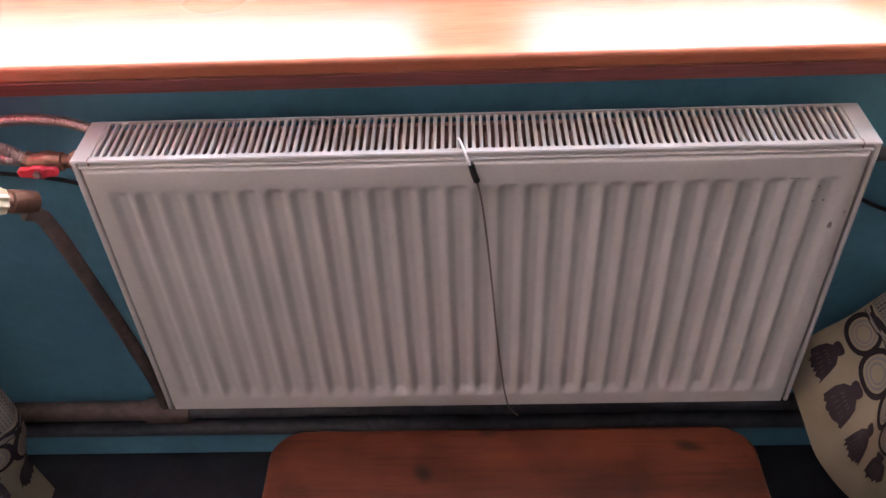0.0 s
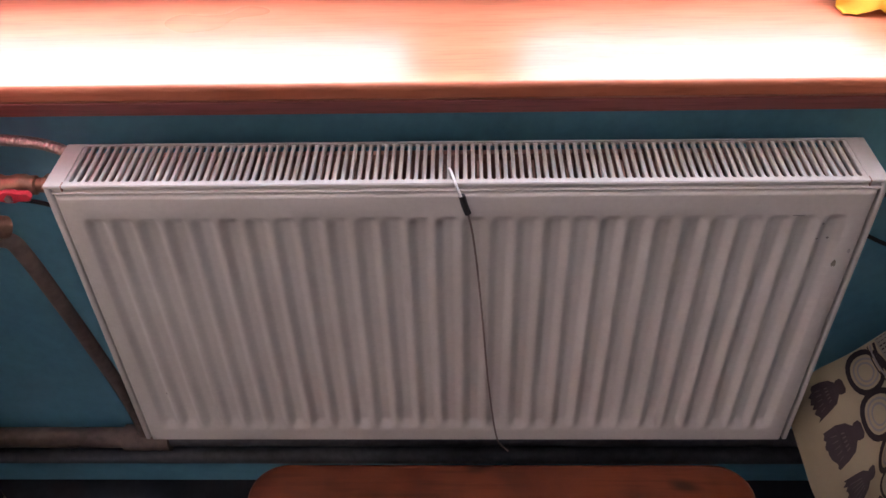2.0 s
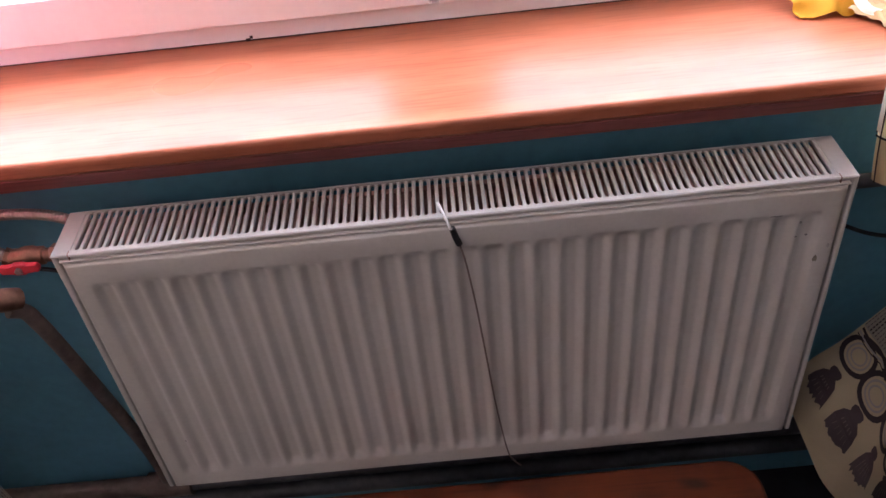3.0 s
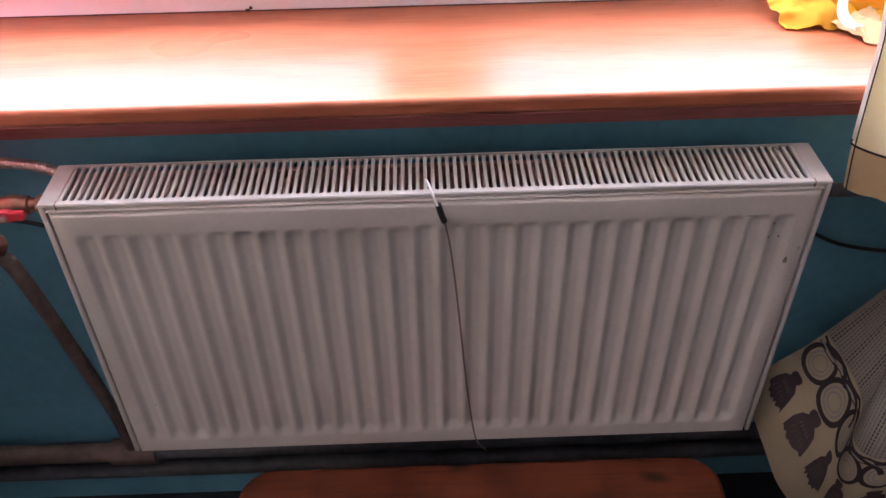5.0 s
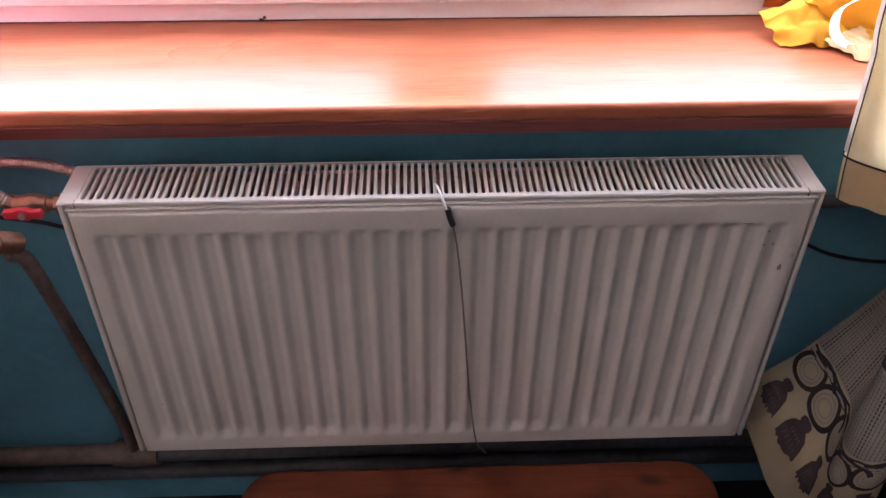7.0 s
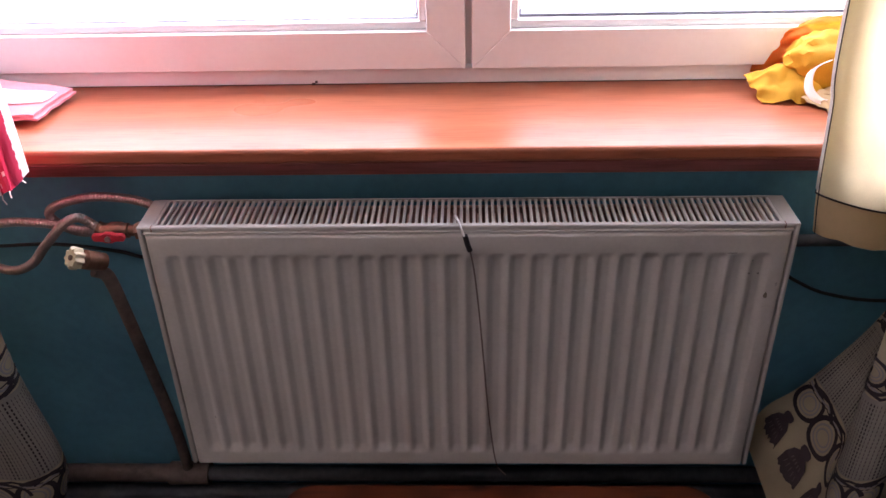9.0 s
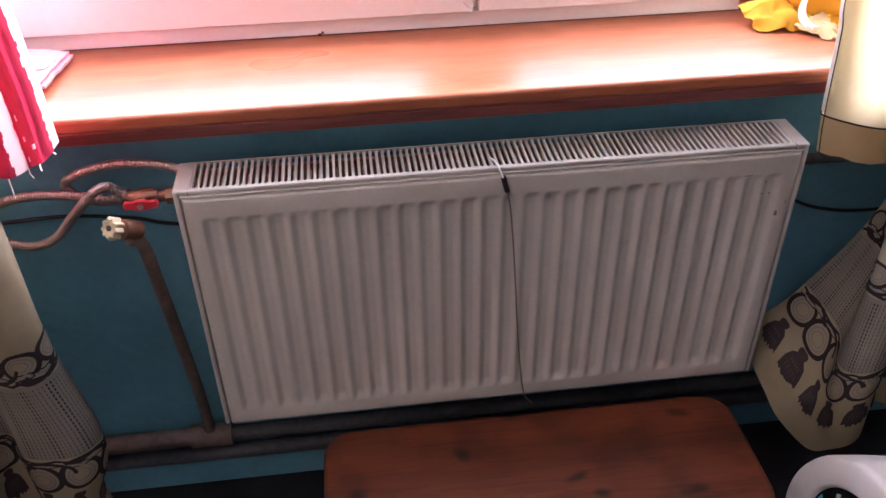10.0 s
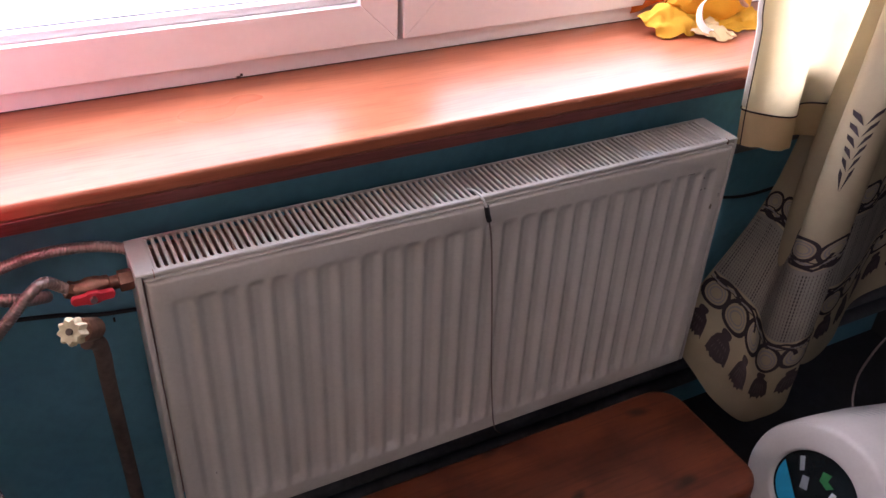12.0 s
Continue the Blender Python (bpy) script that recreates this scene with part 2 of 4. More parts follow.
M_STEEL = material("steel", (0.55, 0.54, 0.53), 0.3, 1.0, vary=0.1)
M_HOSE = material("corrugated_steel", (0.48, 0.36, 0.32), 0.36, 0.6, vary=0.15, scale=20.0, grain=150.0, bump=0.05)
M_RED = material("red_plastic", (0.62, 0.035, 0.05), 0.35, vary=0.1, scale=30.0)
M_IVORY = material("ivory_plastic", (0.56, 0.48, 0.31), 0.42, vary=0.12, scale=25.0, grain=140.0)
M_BLACK = material("black_rubber", (0.012, 0.012, 0.014), 0.5, vary=0.2)
M_WIRE = material("grey_wire", (0.20, 0.15, 0.135), 0.5, vary=0.2)
M_CLEAR = material("white_clip_plastic", (0.75, 0.72, 0.70), 0.3, vary=0.05)
M_STOOL = wood("varnished_pine", (0.165, 0.037, 0.011), (0.060, 0.013, 0.005), 0.55, 0, ring=16.0, coat=0.0, knots=7.5, shine=0.25, streak=1.0)
M_CREAM = cloth("cream_cotton", (0.90, 0.84, 0.66), 0.75)
M_EDGING = cloth("grey_edging", (0.46, 0.43, 0.38), 0.4)
M_HEM = cloth("tan_hem_cotton", (0.60, 0.44, 0.24), 0.22)
M_PRINTED = cloth("patterned_cotton", (0.42, 0.350, 0.228), 0.40)
M_INK = cloth("dark_print", (0.022, 0.014, 0.017), 0.1, vary=0.2)
M_INKGREY = cloth("grey_print", (0.30, 0.27, 0.25), 0.15, vary=0.15)
M_INKSOFT = cloth("brown_print", (0.050, 0.032, 0.036), 0.1, vary=0.3)
M_STRAND = cloth("tassel_strand_print", (0.12, 0.09, 0.085), 0.1, vary=0.2)
M_BAND = cloth("hatched_band", (0.27, 0.245, 0.205), 0.2, vary=0.12)
M_TOWEL = cloth("red_towel", (0.60, 0.05, 0.12), 0.5, vary=0.12)
M_PINK = cloth("pink_cotton", (0.82, 0.36, 0.40), 0.4, vary=0.15)
M_TOWELW = cloth("white_towel_stripe", (0.88, 0.84, 0.83), 0.6, vary=0.06)
M_YELLOW = cloth("yellow_plastic_film", (0.68, 0.37, 0.02), 0.35, vary=0.1)
M_ORANGE = cloth("orange_film", (0.95, 0.42, 0.08), 0.8, vary=0.1)
M_APPL = material("appliance_plastic", (0.48, 0.45, 0.43), 0.4, vary=0.04, scale=5.0, grain=160.0, bump=0.03)
M_PANEL = material("gloss_black_panel", (0.012, 0.016, 0.018), 0.18, vary=0.2)
M_CYAN = material("cyan_label", (0.01, 0.30, 0.52), 0.3, vary=0.1)
M_GRN = material("green_label", (0.02, 0.16, 0.05), 0.3, vary=0.15)
M_GREYL = material("grey_label", (0.28, 0.30, 0.31), 0.35, vary=0.15)
M_WHITEL = material("white_label", (0.75, 0.75, 0.75), 0.35, vary=0.05)

M_HAZE = bpy.data.materials.new("daylight_haze")
M_HAZE.use_nodes = True
hz = M_HAZE.node_tree.nodes
em, gr, hr = hz.new("ShaderNodeEmission"), hz.new("ShaderNodeTexNoise"), hz.new("ShaderNodeValToRGB")
gr.inputs["Scale"].default_value = 1.3
hr.color_ramp.elements[0].position, hr.color_ramp.elements[0].color = 0.35, (0.55, 0.66, 0.74, 1)
hr.color_ramp.elements[1].position, hr.color_ramp.elements[1].color = 0.50, (0.92, 0.96, 1.0, 1)
M_HAZE.node_tree.links.new(gr.outputs[0], hr.inputs[0])
M_HAZE.node_tree.links.new(hr.outputs[0], em.inputs[0])
em.inputs[1].default_value = 0.55
M_HAZE.node_tree.links.new(em.outputs[0], hz["Material Output"].inputs[0])
M_GLASS = bpy.data.materials.new("window_glass")
M_GLASS.use_nodes = True
gn = M_GLASS.node_tree.nodes
gn["Principled BSDF"].inputs["Transmission Weight"].default_value = 1.0
gn["Principled BSDF"].inputs["Roughness"].default_value = 0.0
gn["Principled BSDF"].inputs["IOR"].default_value = 1.0

# ---- structure ----
WALL, FRONT = -0.02, -0.15          # the wall's face, the radiator's face
XL, XR, YB, ZC = -1.3, 1.35, -2.1, 2.45
W0, W1, WH = -0.96, 0.98, 2.25      # the window's opening
SILL = 0.906


def structure(name, bm, mat, label, category, smooth=False):
    return tagged(part(name, bm, mat, smooth=smooth), label, category, kind="structure")


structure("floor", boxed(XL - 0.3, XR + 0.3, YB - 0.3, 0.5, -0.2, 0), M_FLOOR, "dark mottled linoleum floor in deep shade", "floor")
b = boxed(XL, XR, WALL, 0.36, 0, 0.855)
box(b, XL, W0, WALL, 0.36, 0.855, ZC)
box(b, W1, XR, WALL, 0.36, 0.855, ZC)
box(b, W0, W1, WALL, 0.36, WH, ZC)
structure("wall_north", b, M_WALL, "teal blue painted plaster wall under the window", "wall")
# east and south walls are unseen, dark to hold down frontal bounce
structure("wall_east", boxed(XR, XR + 0.2, YB, 0.36, 0, ZC), M_ROOM, "plain unseen side wall, darkened to cut bounced light", "wall")
# unseen west wall, paler than the others to reflect sun onto the ribs
structure("wall_west", boxed(XL - 0.2, XL, YB, 0.36, 0, ZC), M_SIDE, "plain unseen side wall, pale to bounce sun from the left", "wall")
structure("wall_south", boxed(XL, XR, YB - 0.2, YB, 0, ZC), M_ROOM, "plain unseen wall behind, darkened to cut bounced light", "wall")
structure("ceiling", boxed(XL - 0.2, XR + 0.2, YB - 0.2, 0.36, ZC, ZC + 0.2), M_CEIL, "plain white painted ceiling", "ceiling")

# window: outer frame, two sashes with beads and panes
window = tagged(new("window_1"), "white plastic double window with two sashes, glaring daylight outside", "window", kind="structure")
FY = 0.178
b = boxed(W0, W1, FY, FY + 0.07, SILL - 0.02, 0.933, 0.003)
box(b, W0, W1, FY, FY + 0.07, WH - 0.05, WH, 0.003)
box(b, W0, W0 + 0.04, FY, FY + 0.07, 0.933, WH - 0.05, 0.003)
box(b, W1 - 0.04, W1, FY, FY + 0.07, 0.933, WH - 0.05, 0.003)
box(b, -0.03, 0.05, FY + 0.02, FY + 0.07, 0.933, WH - 0.05, 0.003)
part("window_frame", b, M_UPVC, window)
for x0, x1 in ((W0 + 0.035, 0.002), (0.013, W1 - 0.035)):
    z0, z1, y0, y1, w = 0.937, WH - 0.045, FY - 0.012, FY + 0.05, 0.066
    b = bmesh.new()
    for k in range(4):
        ring = [((x0, z0), (x1, z0), (x1 - w, z0 + w), (x0 + w, z0 + w)), ((x1, z0), (x1, z1), (x1 - w, z1 - w), (x1 - w, z0 + w)),
                ((x1, z1), (x0, z1), (x0 + w, z1 - w), (x1 - w, z1 - w)), ((x0, z1), (x0, z0), (x0 + w, z0 + w), (x0 + w, z1 - w))][k]
        prism(b, ring, y0, y1)
    bmesh.ops.bevel(b, geom=b.edges[:], offset=0.0012, segments=1, affect="EDGES")
    sash = part("sash", b, M_UPVC, window)
    b = bmesh.new()
    g = 0.014
    for c in ((x0 + w, x1 - w, z0 + w, z0 + w + g), (x0 + w, x1 - w, z1 - w - g, z1 - w), (x0 + w, x0 + w + g, z0 + w + g, z1 - w - g), (x1 - w - g, x1 - w, z0 + w + g, z1 - w - g)):
        box(b, c[0], c[1], y0 + 0.012, y1, c[2], c[3], 0.004)
    part("glazing_bead", b, M_UPVC, sash)
    b = bmesh.new()
    i = w + g
    # left sash's bottom seal is thinner, standing in for glare washing it out
    for c in ((x0 + i, x1 - i, z0 + i, z0 + i + (0.005 if x0 > 0 else 0.0018)), (x0 + i, x0 + i + 0.004, z0 + i + 0.005, z1 - i), (x1 - i - 0.004, x1 - i, z0 + i + 0.005, z1 - i)):
        box(b, c[0], c[1], y0 + 0.028, y1, c[2], c[3])
    part("gasket", b, M_GASKET, sash, "thin grey rubber seal")
    pane = part("pane", boxed(x0 + w, x1 - w, y0 + 0.034, y0 + 0.038, z0 + w, z1 - w), M_GLASS, sash)
    pane.visible_shadow = False

# bright hazy distance below the window, seen through the panes
structure("backdrop", boxed(-14, 14, 8.0, 8.05, -12, 2.0), M_HAZE, "white glare of hazy daylight outside", "backdrop")

# sill board with a rounded nose
SF = -0.094
prof = [(FY + 0.03, 0.866), (FY + 0.03, SILL), (SF + 0.008, SILL)]
prof += [(SF + 0.008 - 0.008 * math.sin(a), SILL - 0.008 + 0.008 * math.cos(a)) for a in steps(0.3, math.pi / 2, 4)]
prof += [(SF, 0.888), (SF + 0.004, 0.883), (SF + 0.018, 0.858), (SF + 0.023, 0.853), (SF + 0.04, 0.853)]
b = bmesh.new()
ends = [[b.verts.new((x, y, z)) for y, z in prof] for x in (-1.02, 1.04)]
b.faces.new(ends[0])
b.faces.new(ends[1][::-1])
for i in range(len(prof)):
    j = (i + 1) % len(prof)
    b.faces.new((ends[0][j], ends[0][i], ends[1][i], ends[1][j]))
structure("window_sill", b, M_SILL, "glossy orange-brown wood laminate window sill", "window sill", smooth=True)

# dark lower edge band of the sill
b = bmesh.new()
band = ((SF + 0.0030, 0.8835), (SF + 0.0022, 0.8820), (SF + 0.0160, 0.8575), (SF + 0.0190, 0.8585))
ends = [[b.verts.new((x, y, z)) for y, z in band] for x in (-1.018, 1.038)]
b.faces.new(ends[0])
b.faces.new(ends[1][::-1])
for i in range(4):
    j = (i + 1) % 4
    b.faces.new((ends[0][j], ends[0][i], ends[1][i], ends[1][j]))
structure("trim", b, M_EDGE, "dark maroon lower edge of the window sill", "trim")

# sealant seam with a chip along the frame
b = boxed(-0.95, 0.96, FY - 0.0018, FY + 0.002, SILL + 0.0005, SILL + 0.0016)
box(b, -0.270, -0.264, FY - 0.004, FY - 0.0005, SILL + 0.0008, SILL + 0.0040)
box(b, -0.264, -0.260, FY - 0.003, FY - 0.0005, SILL + 0.0040, SILL + 0.0075)
structure("trim", b, M_SEAM, "thin dark gap along the window frame", "trim")


# ---- radiator ----
def ridge(x, z):
    """Depth of the pressed channels at a point of the front panel."""
    n = 28
    s = (x + 0.4667) / 0.03333
    if s < 0 or s > n:
        return 0.0
    f = abs(s - math.floor(s) - 0.5) * 2
    prof = min(1.0, max(0.0, (1.0 - f) / 0.72))
    prof = prof * prof * (3 - 2 * prof)
    e = min((z - 0.336) / 0.022, (0.760 - z) / 0.016)
    e = min(1.0, max(0.0, e))
    return -0.0080 * prof * e * e * (3 - 2 * e)


def radiator():
    t = thing("radiator", "white enamelled steel panel radiator with ribbed front, slightly scuffed", "radiator")
    xs = [-0.4905, -0.4890, -0.4870, -0.4850] + [-0.4667 + 0.03333 * (i + k / 20) for i in range(28) for k in range(20)] + [0.4667, 0.4850, 0.4870, 0.4890, 0.4905]
    zs = [0.3070, 0.3085, 0.3100, 0.3120, 0.325, 0.336, 0.338, 0.340, 0.342, 0.345, 0.348, 0.352, 0.356, 0.36, 0.45, 0.55, 0.65, 0.735, 0.745, 0.748, 0.751, 0.754, 0.757, 0.760, 0.775, 0.787, 0.7895, 0.791, 0.7925, 0.794]

    def face(x, z):
        edge = min(x + 0.4905, 0.4905 - x, z - 0.3070, 0.794 - z)
        return Vector((x, FRONT - 0.004 - ridge(x, z) + 0.009 * max(0.0, 1 - edge / 0.006) ** 2, z))
    b = grid(face, xs, zs)
    part("front_panel", b, M_ENAMEL, t)
    for s in (-1, 1):
        b = bmesh.new()
        box(b, -0.5 if s < 0 else 0.4925, -0.4925 if s < 0 else 0.5, FRONT, -0.060, 0.306, 0.8025, 0.0025, 3)
        part("side_cover", b, M_ENAMEL, t)
    # lip between the grille and the panel, with its folded edge
    b = boxed(-0.492, 0.492, FRONT + 0.003, FRONT + 0.007, 0.7965, 0.8015, 0.0015)
    box(b, -0.491, 0.491, FRONT - 0.0022, FRONT + 0.009, 0.7945, 0.7970, 0.001)
    part("top_lip", b, M_ENAMEL, t)
    part("back_panel", boxed(-0.486, 0.486, -0.075, -0.064, 0.315, 0.795, 0.003), M_INNER, t, "brown rear panel")
    fin = None
    for i in range(70):
        x = -0.475 + 0.95 * i / 69
        if fin is None:
            fin = part("convector_fin", boxed(-0.0014, 0.0014, -0.136, -0.077, 0.34, 0.786), M_INNER, t, "brown steel fin")
            one = fin
        else:
            one = new("convector_fin", fin.data)
            one.parent = t
        one.location = (x, 0, 0)
    b = bmesh.new()
    loops = []
    for x, y0, y1, z in ((0.5, FRONT, -0.060, 0.8015), (0.5, FRONT, -0.060, 0.8055), (0.4755, FRONT + 0.009, -0.066, 0.8055), (0.4755, FRONT + 0.009, -0.066, 0.8015)):
        loops.append([b.verts.new(c) for c in ((-x, y0, z), (x, y0, z), (x, y1, z), (-x, y1, z))])
    for k in range(4):
        p, q = loops[k], loops[(k + 1) % 4]
        for i in range(4):
            b.faces.new((p[i], p[(i + 1) % 4], q[(i + 1) % 4], q[i]))
    bmesh.ops.bevel(b, geom=b.edges[:], offset=0.0011, segments=2, affect="EDGES")
    grille = part("top_grille", b, M_ENAMEL, t)
    first = None
    for i in range(98):
        x = -0.4735 + 0.947 * i / 97
        if first is None:
            b = boxed(-0.0024, 0.0024, FRONT + 0.0085, -0.0655, 0.7985, 0.8052, 0.0018, 2)
            for y, s in ((FRONT + 0.009, 1), (-0.066, -1)):      # rounded ends of the punched slots
                for q in (-1, 1):
                    v = [b.verts.new((q * a, y + s * c, z)) for z in (0.8050, 0.8018) for a, c in ((0.0018, 0.0), (0.0049, 0.0), (0.0030, 0.0012), (0.0020, 0.0040))]
                    b.faces.new(v[:4])
                    b.faces.new(v[4:])
                    for k in range(4):
                        b.faces.new((v[k], v[(k + 1) % 4], v[4 + (k + 1) % 4], v[4 + k]))
            first = part("slat", b, M_ENAMEL, grille)
            slat = first
        else:
            slat = new("slat", first.data)
            slat.parent = grille
        slat.location = (x, 0, 0)
    # seam of the folded end caps
    for x in (-0.4775, 0.4775):
        part("cap_seam", boxed(x - 0.0005, x + 0.0005, FRONT - 0.0006, FRONT + 0.008, 0.7975, 0.8062), M_INNER, t)
    for x in (-0.40, 0.40):
        part("wall_bracket", boxed(x - 0.02, x + 0.02, -0.066, WALL, 0.34, 0.76, 0.002), M_ENAMEL, t)
    b = tubed([(0.478, -0.108, 0.318), (0.478, -0.108, 0.296)], 0.012, 10)
    part("drain_plug", b, M_STEEL, t, "dull steel plug")
    # scuffs and smears on the enamel
    for x, z, rx, rz, m in ((0.437, 0.742, 0.004, 0.003, M_SCUFF), (0.467, 0.679, 0.004, 0.006, M_GREEN), (0.452, 0.715, 0.002, 0.002, M_SCUFF),
                            (0.48, 0.70, 0.002, 0.004, M_SCUFF), (0.405, 0.757, 0.010, 0.0012, M_SCUFF), (-0.44, 0.42, 0.0025, 0.002, M_SCUFF), (0.435, 0.72, 0.002, 0.002, M_SCUFF)):
        b = bmesh.new()
        r = random.Random(int(1000 * x))
        vs = [b.verts.new((x + rx * math.cos(a) * r.uniform(0.6, 1.2), FRONT - 0.0043 - ridge(x, z), z + rz * math.sin(a) * r.uniform(0.6, 1.2))) for a in steps(0, 2 * math.pi, 12)[:-1]]
        b.faces.new(vs)
        part("scuff", b, m, t)
    return t


radiator()

# temperature probe hung on the grille
probe = thing("probe_wire", "thin dark probe wire clipped to the radiator grille", "wire")
b = tubed(spline([(-0.014, -0.122, 0.807), (-0.011, -0.138, 0.812), (-0.007, -0.1525, 0.809), (-0.002, -0.158, 0.797), (0.000, -0.158, 0.790)], 5), 0.0019, 8)
part("clip", b, M_CLEAR, probe, "white plastic clip")
part("sleeve", tubed([(0.0008, -0.157, 0.793), (0.004, -0.1565, 0.778), (0.008, -0.1560, 0.765)], 0.0042, 8), M_BLACK, probe, "black heat-shrink sleeve")
b = tubed(spline([(0.008, -0.156, 0.766), (0.014, -0.1565, 0.73), (0.021, -0.1560, 0.66), (0.028, -0.1560, 0.57), (0.036, -0.1560, 0.46), (0.046, -0.1560, 0.36), (0.053, -0.1565, 0.315), (0.060, -0.155, 0.298), (0.070, -0.158, 0.288)], 6), 0.0014, 6)
part("lead", b, M_WIRE, probe)


# ---- pipes, valves, hoses ----
def painted_pipe(name, pts, r, mat, label, seg=14):
    t = tagged(part(name, tubed(pts, r, seg), mat), label, "pipe")
    return t


heating = thing("heating_pipe", "brown painted heating pipe with riser running along the wall", "pipe")
part("main_run", tubed([(-1.29, -0.052, 0.178), (-1.2, -0.052, 0.178), (-0.56, -0.052, 0.178)], 0.0185, 14), M_PIPE, heating)
part("lower_run", tubed([(-0.56, -0.052, 0.178), (0.3, -0.052, 0.178), (1.34, -0.052, 0.178)], 0.0155, 14), M_DARKPIPE, heating, "dark pipe")
part("tee", tubed([(-0.595, -0.052, 0.178), (-0.59, -0.052, 0.178), (-0.52, -0.052, 0.178), (-0.515, -0.052, 0.178)], 0.0235, 14), M_PIPE, heating)
riser = spline([(-0.556, -0.054, 0.18), (-0.556, -0.065, 0.30), (-0.557, -0.10, 0.48), (-0.558, -0.135, 0.64), (-0.557, -0.152, 0.70), (-0.560, -0.160, 0.728), (-0.572, -0.170, 0.742)], 6)
part("riser", tubed(riser, 0.0105, 12), M_PIPE, heating)
painted_pipe("return_pipe", [(-1.29, -0.045, 0.118), (0.0, -0.045, 0.118), (1.34, -0.045, 0.118)], 0.0165, M_DARKPIPE, "dark grey return pipe low along the wall")
painted_pipe("branch_pipe", [(0.46, -0.046, 0.713), (0.8, -0.046, 0.713), (1.34, -0.046, 0.713)], 0.0105, M_DARKPIPE, "dark thin pipe leaving behind the radiator")

# old tap with an ivory handwheel on the riser
tap = thing("tap_valve", "old brass valve with scalloped ivory plastic handwheel on the riser", "valve")
A = Vector((-0.566, -0.168, 0.758))
D = Vector((-0.50, -0.66, 0.56)).normalized()
part("valve_body", tubed([A - 0.014 * D, A, A + 0.020 * D, A + 0.021 * D, A + 0.032 * D], lambda i: (0.0145, 0.0155, 0.0155, 0.011, 0.011)[i], 12), M_BRASS, tap)
b = bmesh.new()
O = D.orthogonal().normalized()
P = D.cross(O)
rings = []
for h, k in ((0.028, 0.80), (0.030, 0.97), (0.038, 1.0), (0.042, 0.94), (0.044, 0.80), (0.0425, 0.30)):
    rings.append([b.verts.new(A + h * D + k * (0.0164 + 0.0020 * math.cos(9 * a)) * (math.cos(a) * O + math.sin(a) * P)) for a in steps(0, 2 * math.pi, 48)[:-1]])
for p, q in zip(rings, rings[1:]):
    for k in range(48):
        b.faces.new((p[k], p[(k + 1) % 48], q[(k + 1) % 48], q[k]))
b.faces.new(rings[0][::-1])
b.faces.new(rings[-1])
wheel = part("handwheel", b, M_IVORY, tap, "ivory plastic scalloped wheel")
part("screw", tubed([A + 0.041 * D, A + 0.0446 * D], 0.0044, 10), M_PIPE, wheel, "dark brown hub screw")

# ball valve with a red butterfly lever, between hose and radiator
valve = thing("ball_valve", "brass ball valve with red butterfly lever beside the radiator", "valve")
V = Vector((-0.548, -0.110, 0.778))
b = tubed([(-0.500, V.y, V.z), (-0.503, V.y, V.z), (-0.517, V.y, V.z), (-0.518, V.y, V.z)], lambda i: (0.013, 0.0145, 0.0145, 0.013)[i], 6)
part("hex_nut", b, M_BRASS, valve)
part("nipple", tubed([(-0.516, V.y, V.z), (-0.532, V.y, V.z)], 0.0095, 14), M_BRASS, valve)
b = tubed([(-0.528, V.y, V.z), (-0.530, V.y, V.z), (-0.538, V.y, V.z), (-0.544, V.y, V.z), (-0.556, V.y, V.z), (-0.562, V.y, V.z), (-0.572, V.y, V.z), (-0.573, V.y, V.z)],
          lambda i: (0.010, 0.0125, 0.0125, 0.0145, 0.0145, 0.0125, 0.0125, 0.010)[i], 12)
part("body", b, M_BRASS, valve)
part("stem", tubed([(V.x - 0.004, V.y - 0.010, V.z), (V.x - 0.004, V.y - 0.030, V.z)], 0.0045, 10), M_STEEL, valve)
b = bmesh.new()
out = [(V.x - 0.004 + x, V.z + 0.003 + z) for x, z in ((-0.024, -0.0062), (-0.017, -0.0066), (-0.009, -0.0048), (-0.006, -0.0092), (0.006, -0.0092), (0.009, -0.0048), (0.017, -0.0066), (0.024, -0.0062), (0.027, 0.0),
                                                   (0.024, 0.0060), (0.017, 0.0062), (0.009, 0.0044), (0.006, 0.0088), (-0.006, 0.0088), (-0.009, 0.0044), (-0.017, 0.0062), (-0.024, 0.0060), (-0.027, 0.0))]
prism(b, out, V.y - 0.030, V.y - 0.022)
bmesh.ops.bevel(b, geom=b.edges[:], offset=0.0012, segments=1, affect="EDGES")
part("lever", b, M_RED, valve, "red enamelled butterfly lever")
part("lever_nut", tubed([(V.x - 0.004, V.y - 0.0295, V.z + 0.003), (V.x - 0.004, V.y - 0.0345, V.z + 0.003)], 0.0045, 6), M_STEEL, valve)

hose = thing("corrugated_hose", "looped corrugated stainless gas hose of dull bronze tone", "hose")
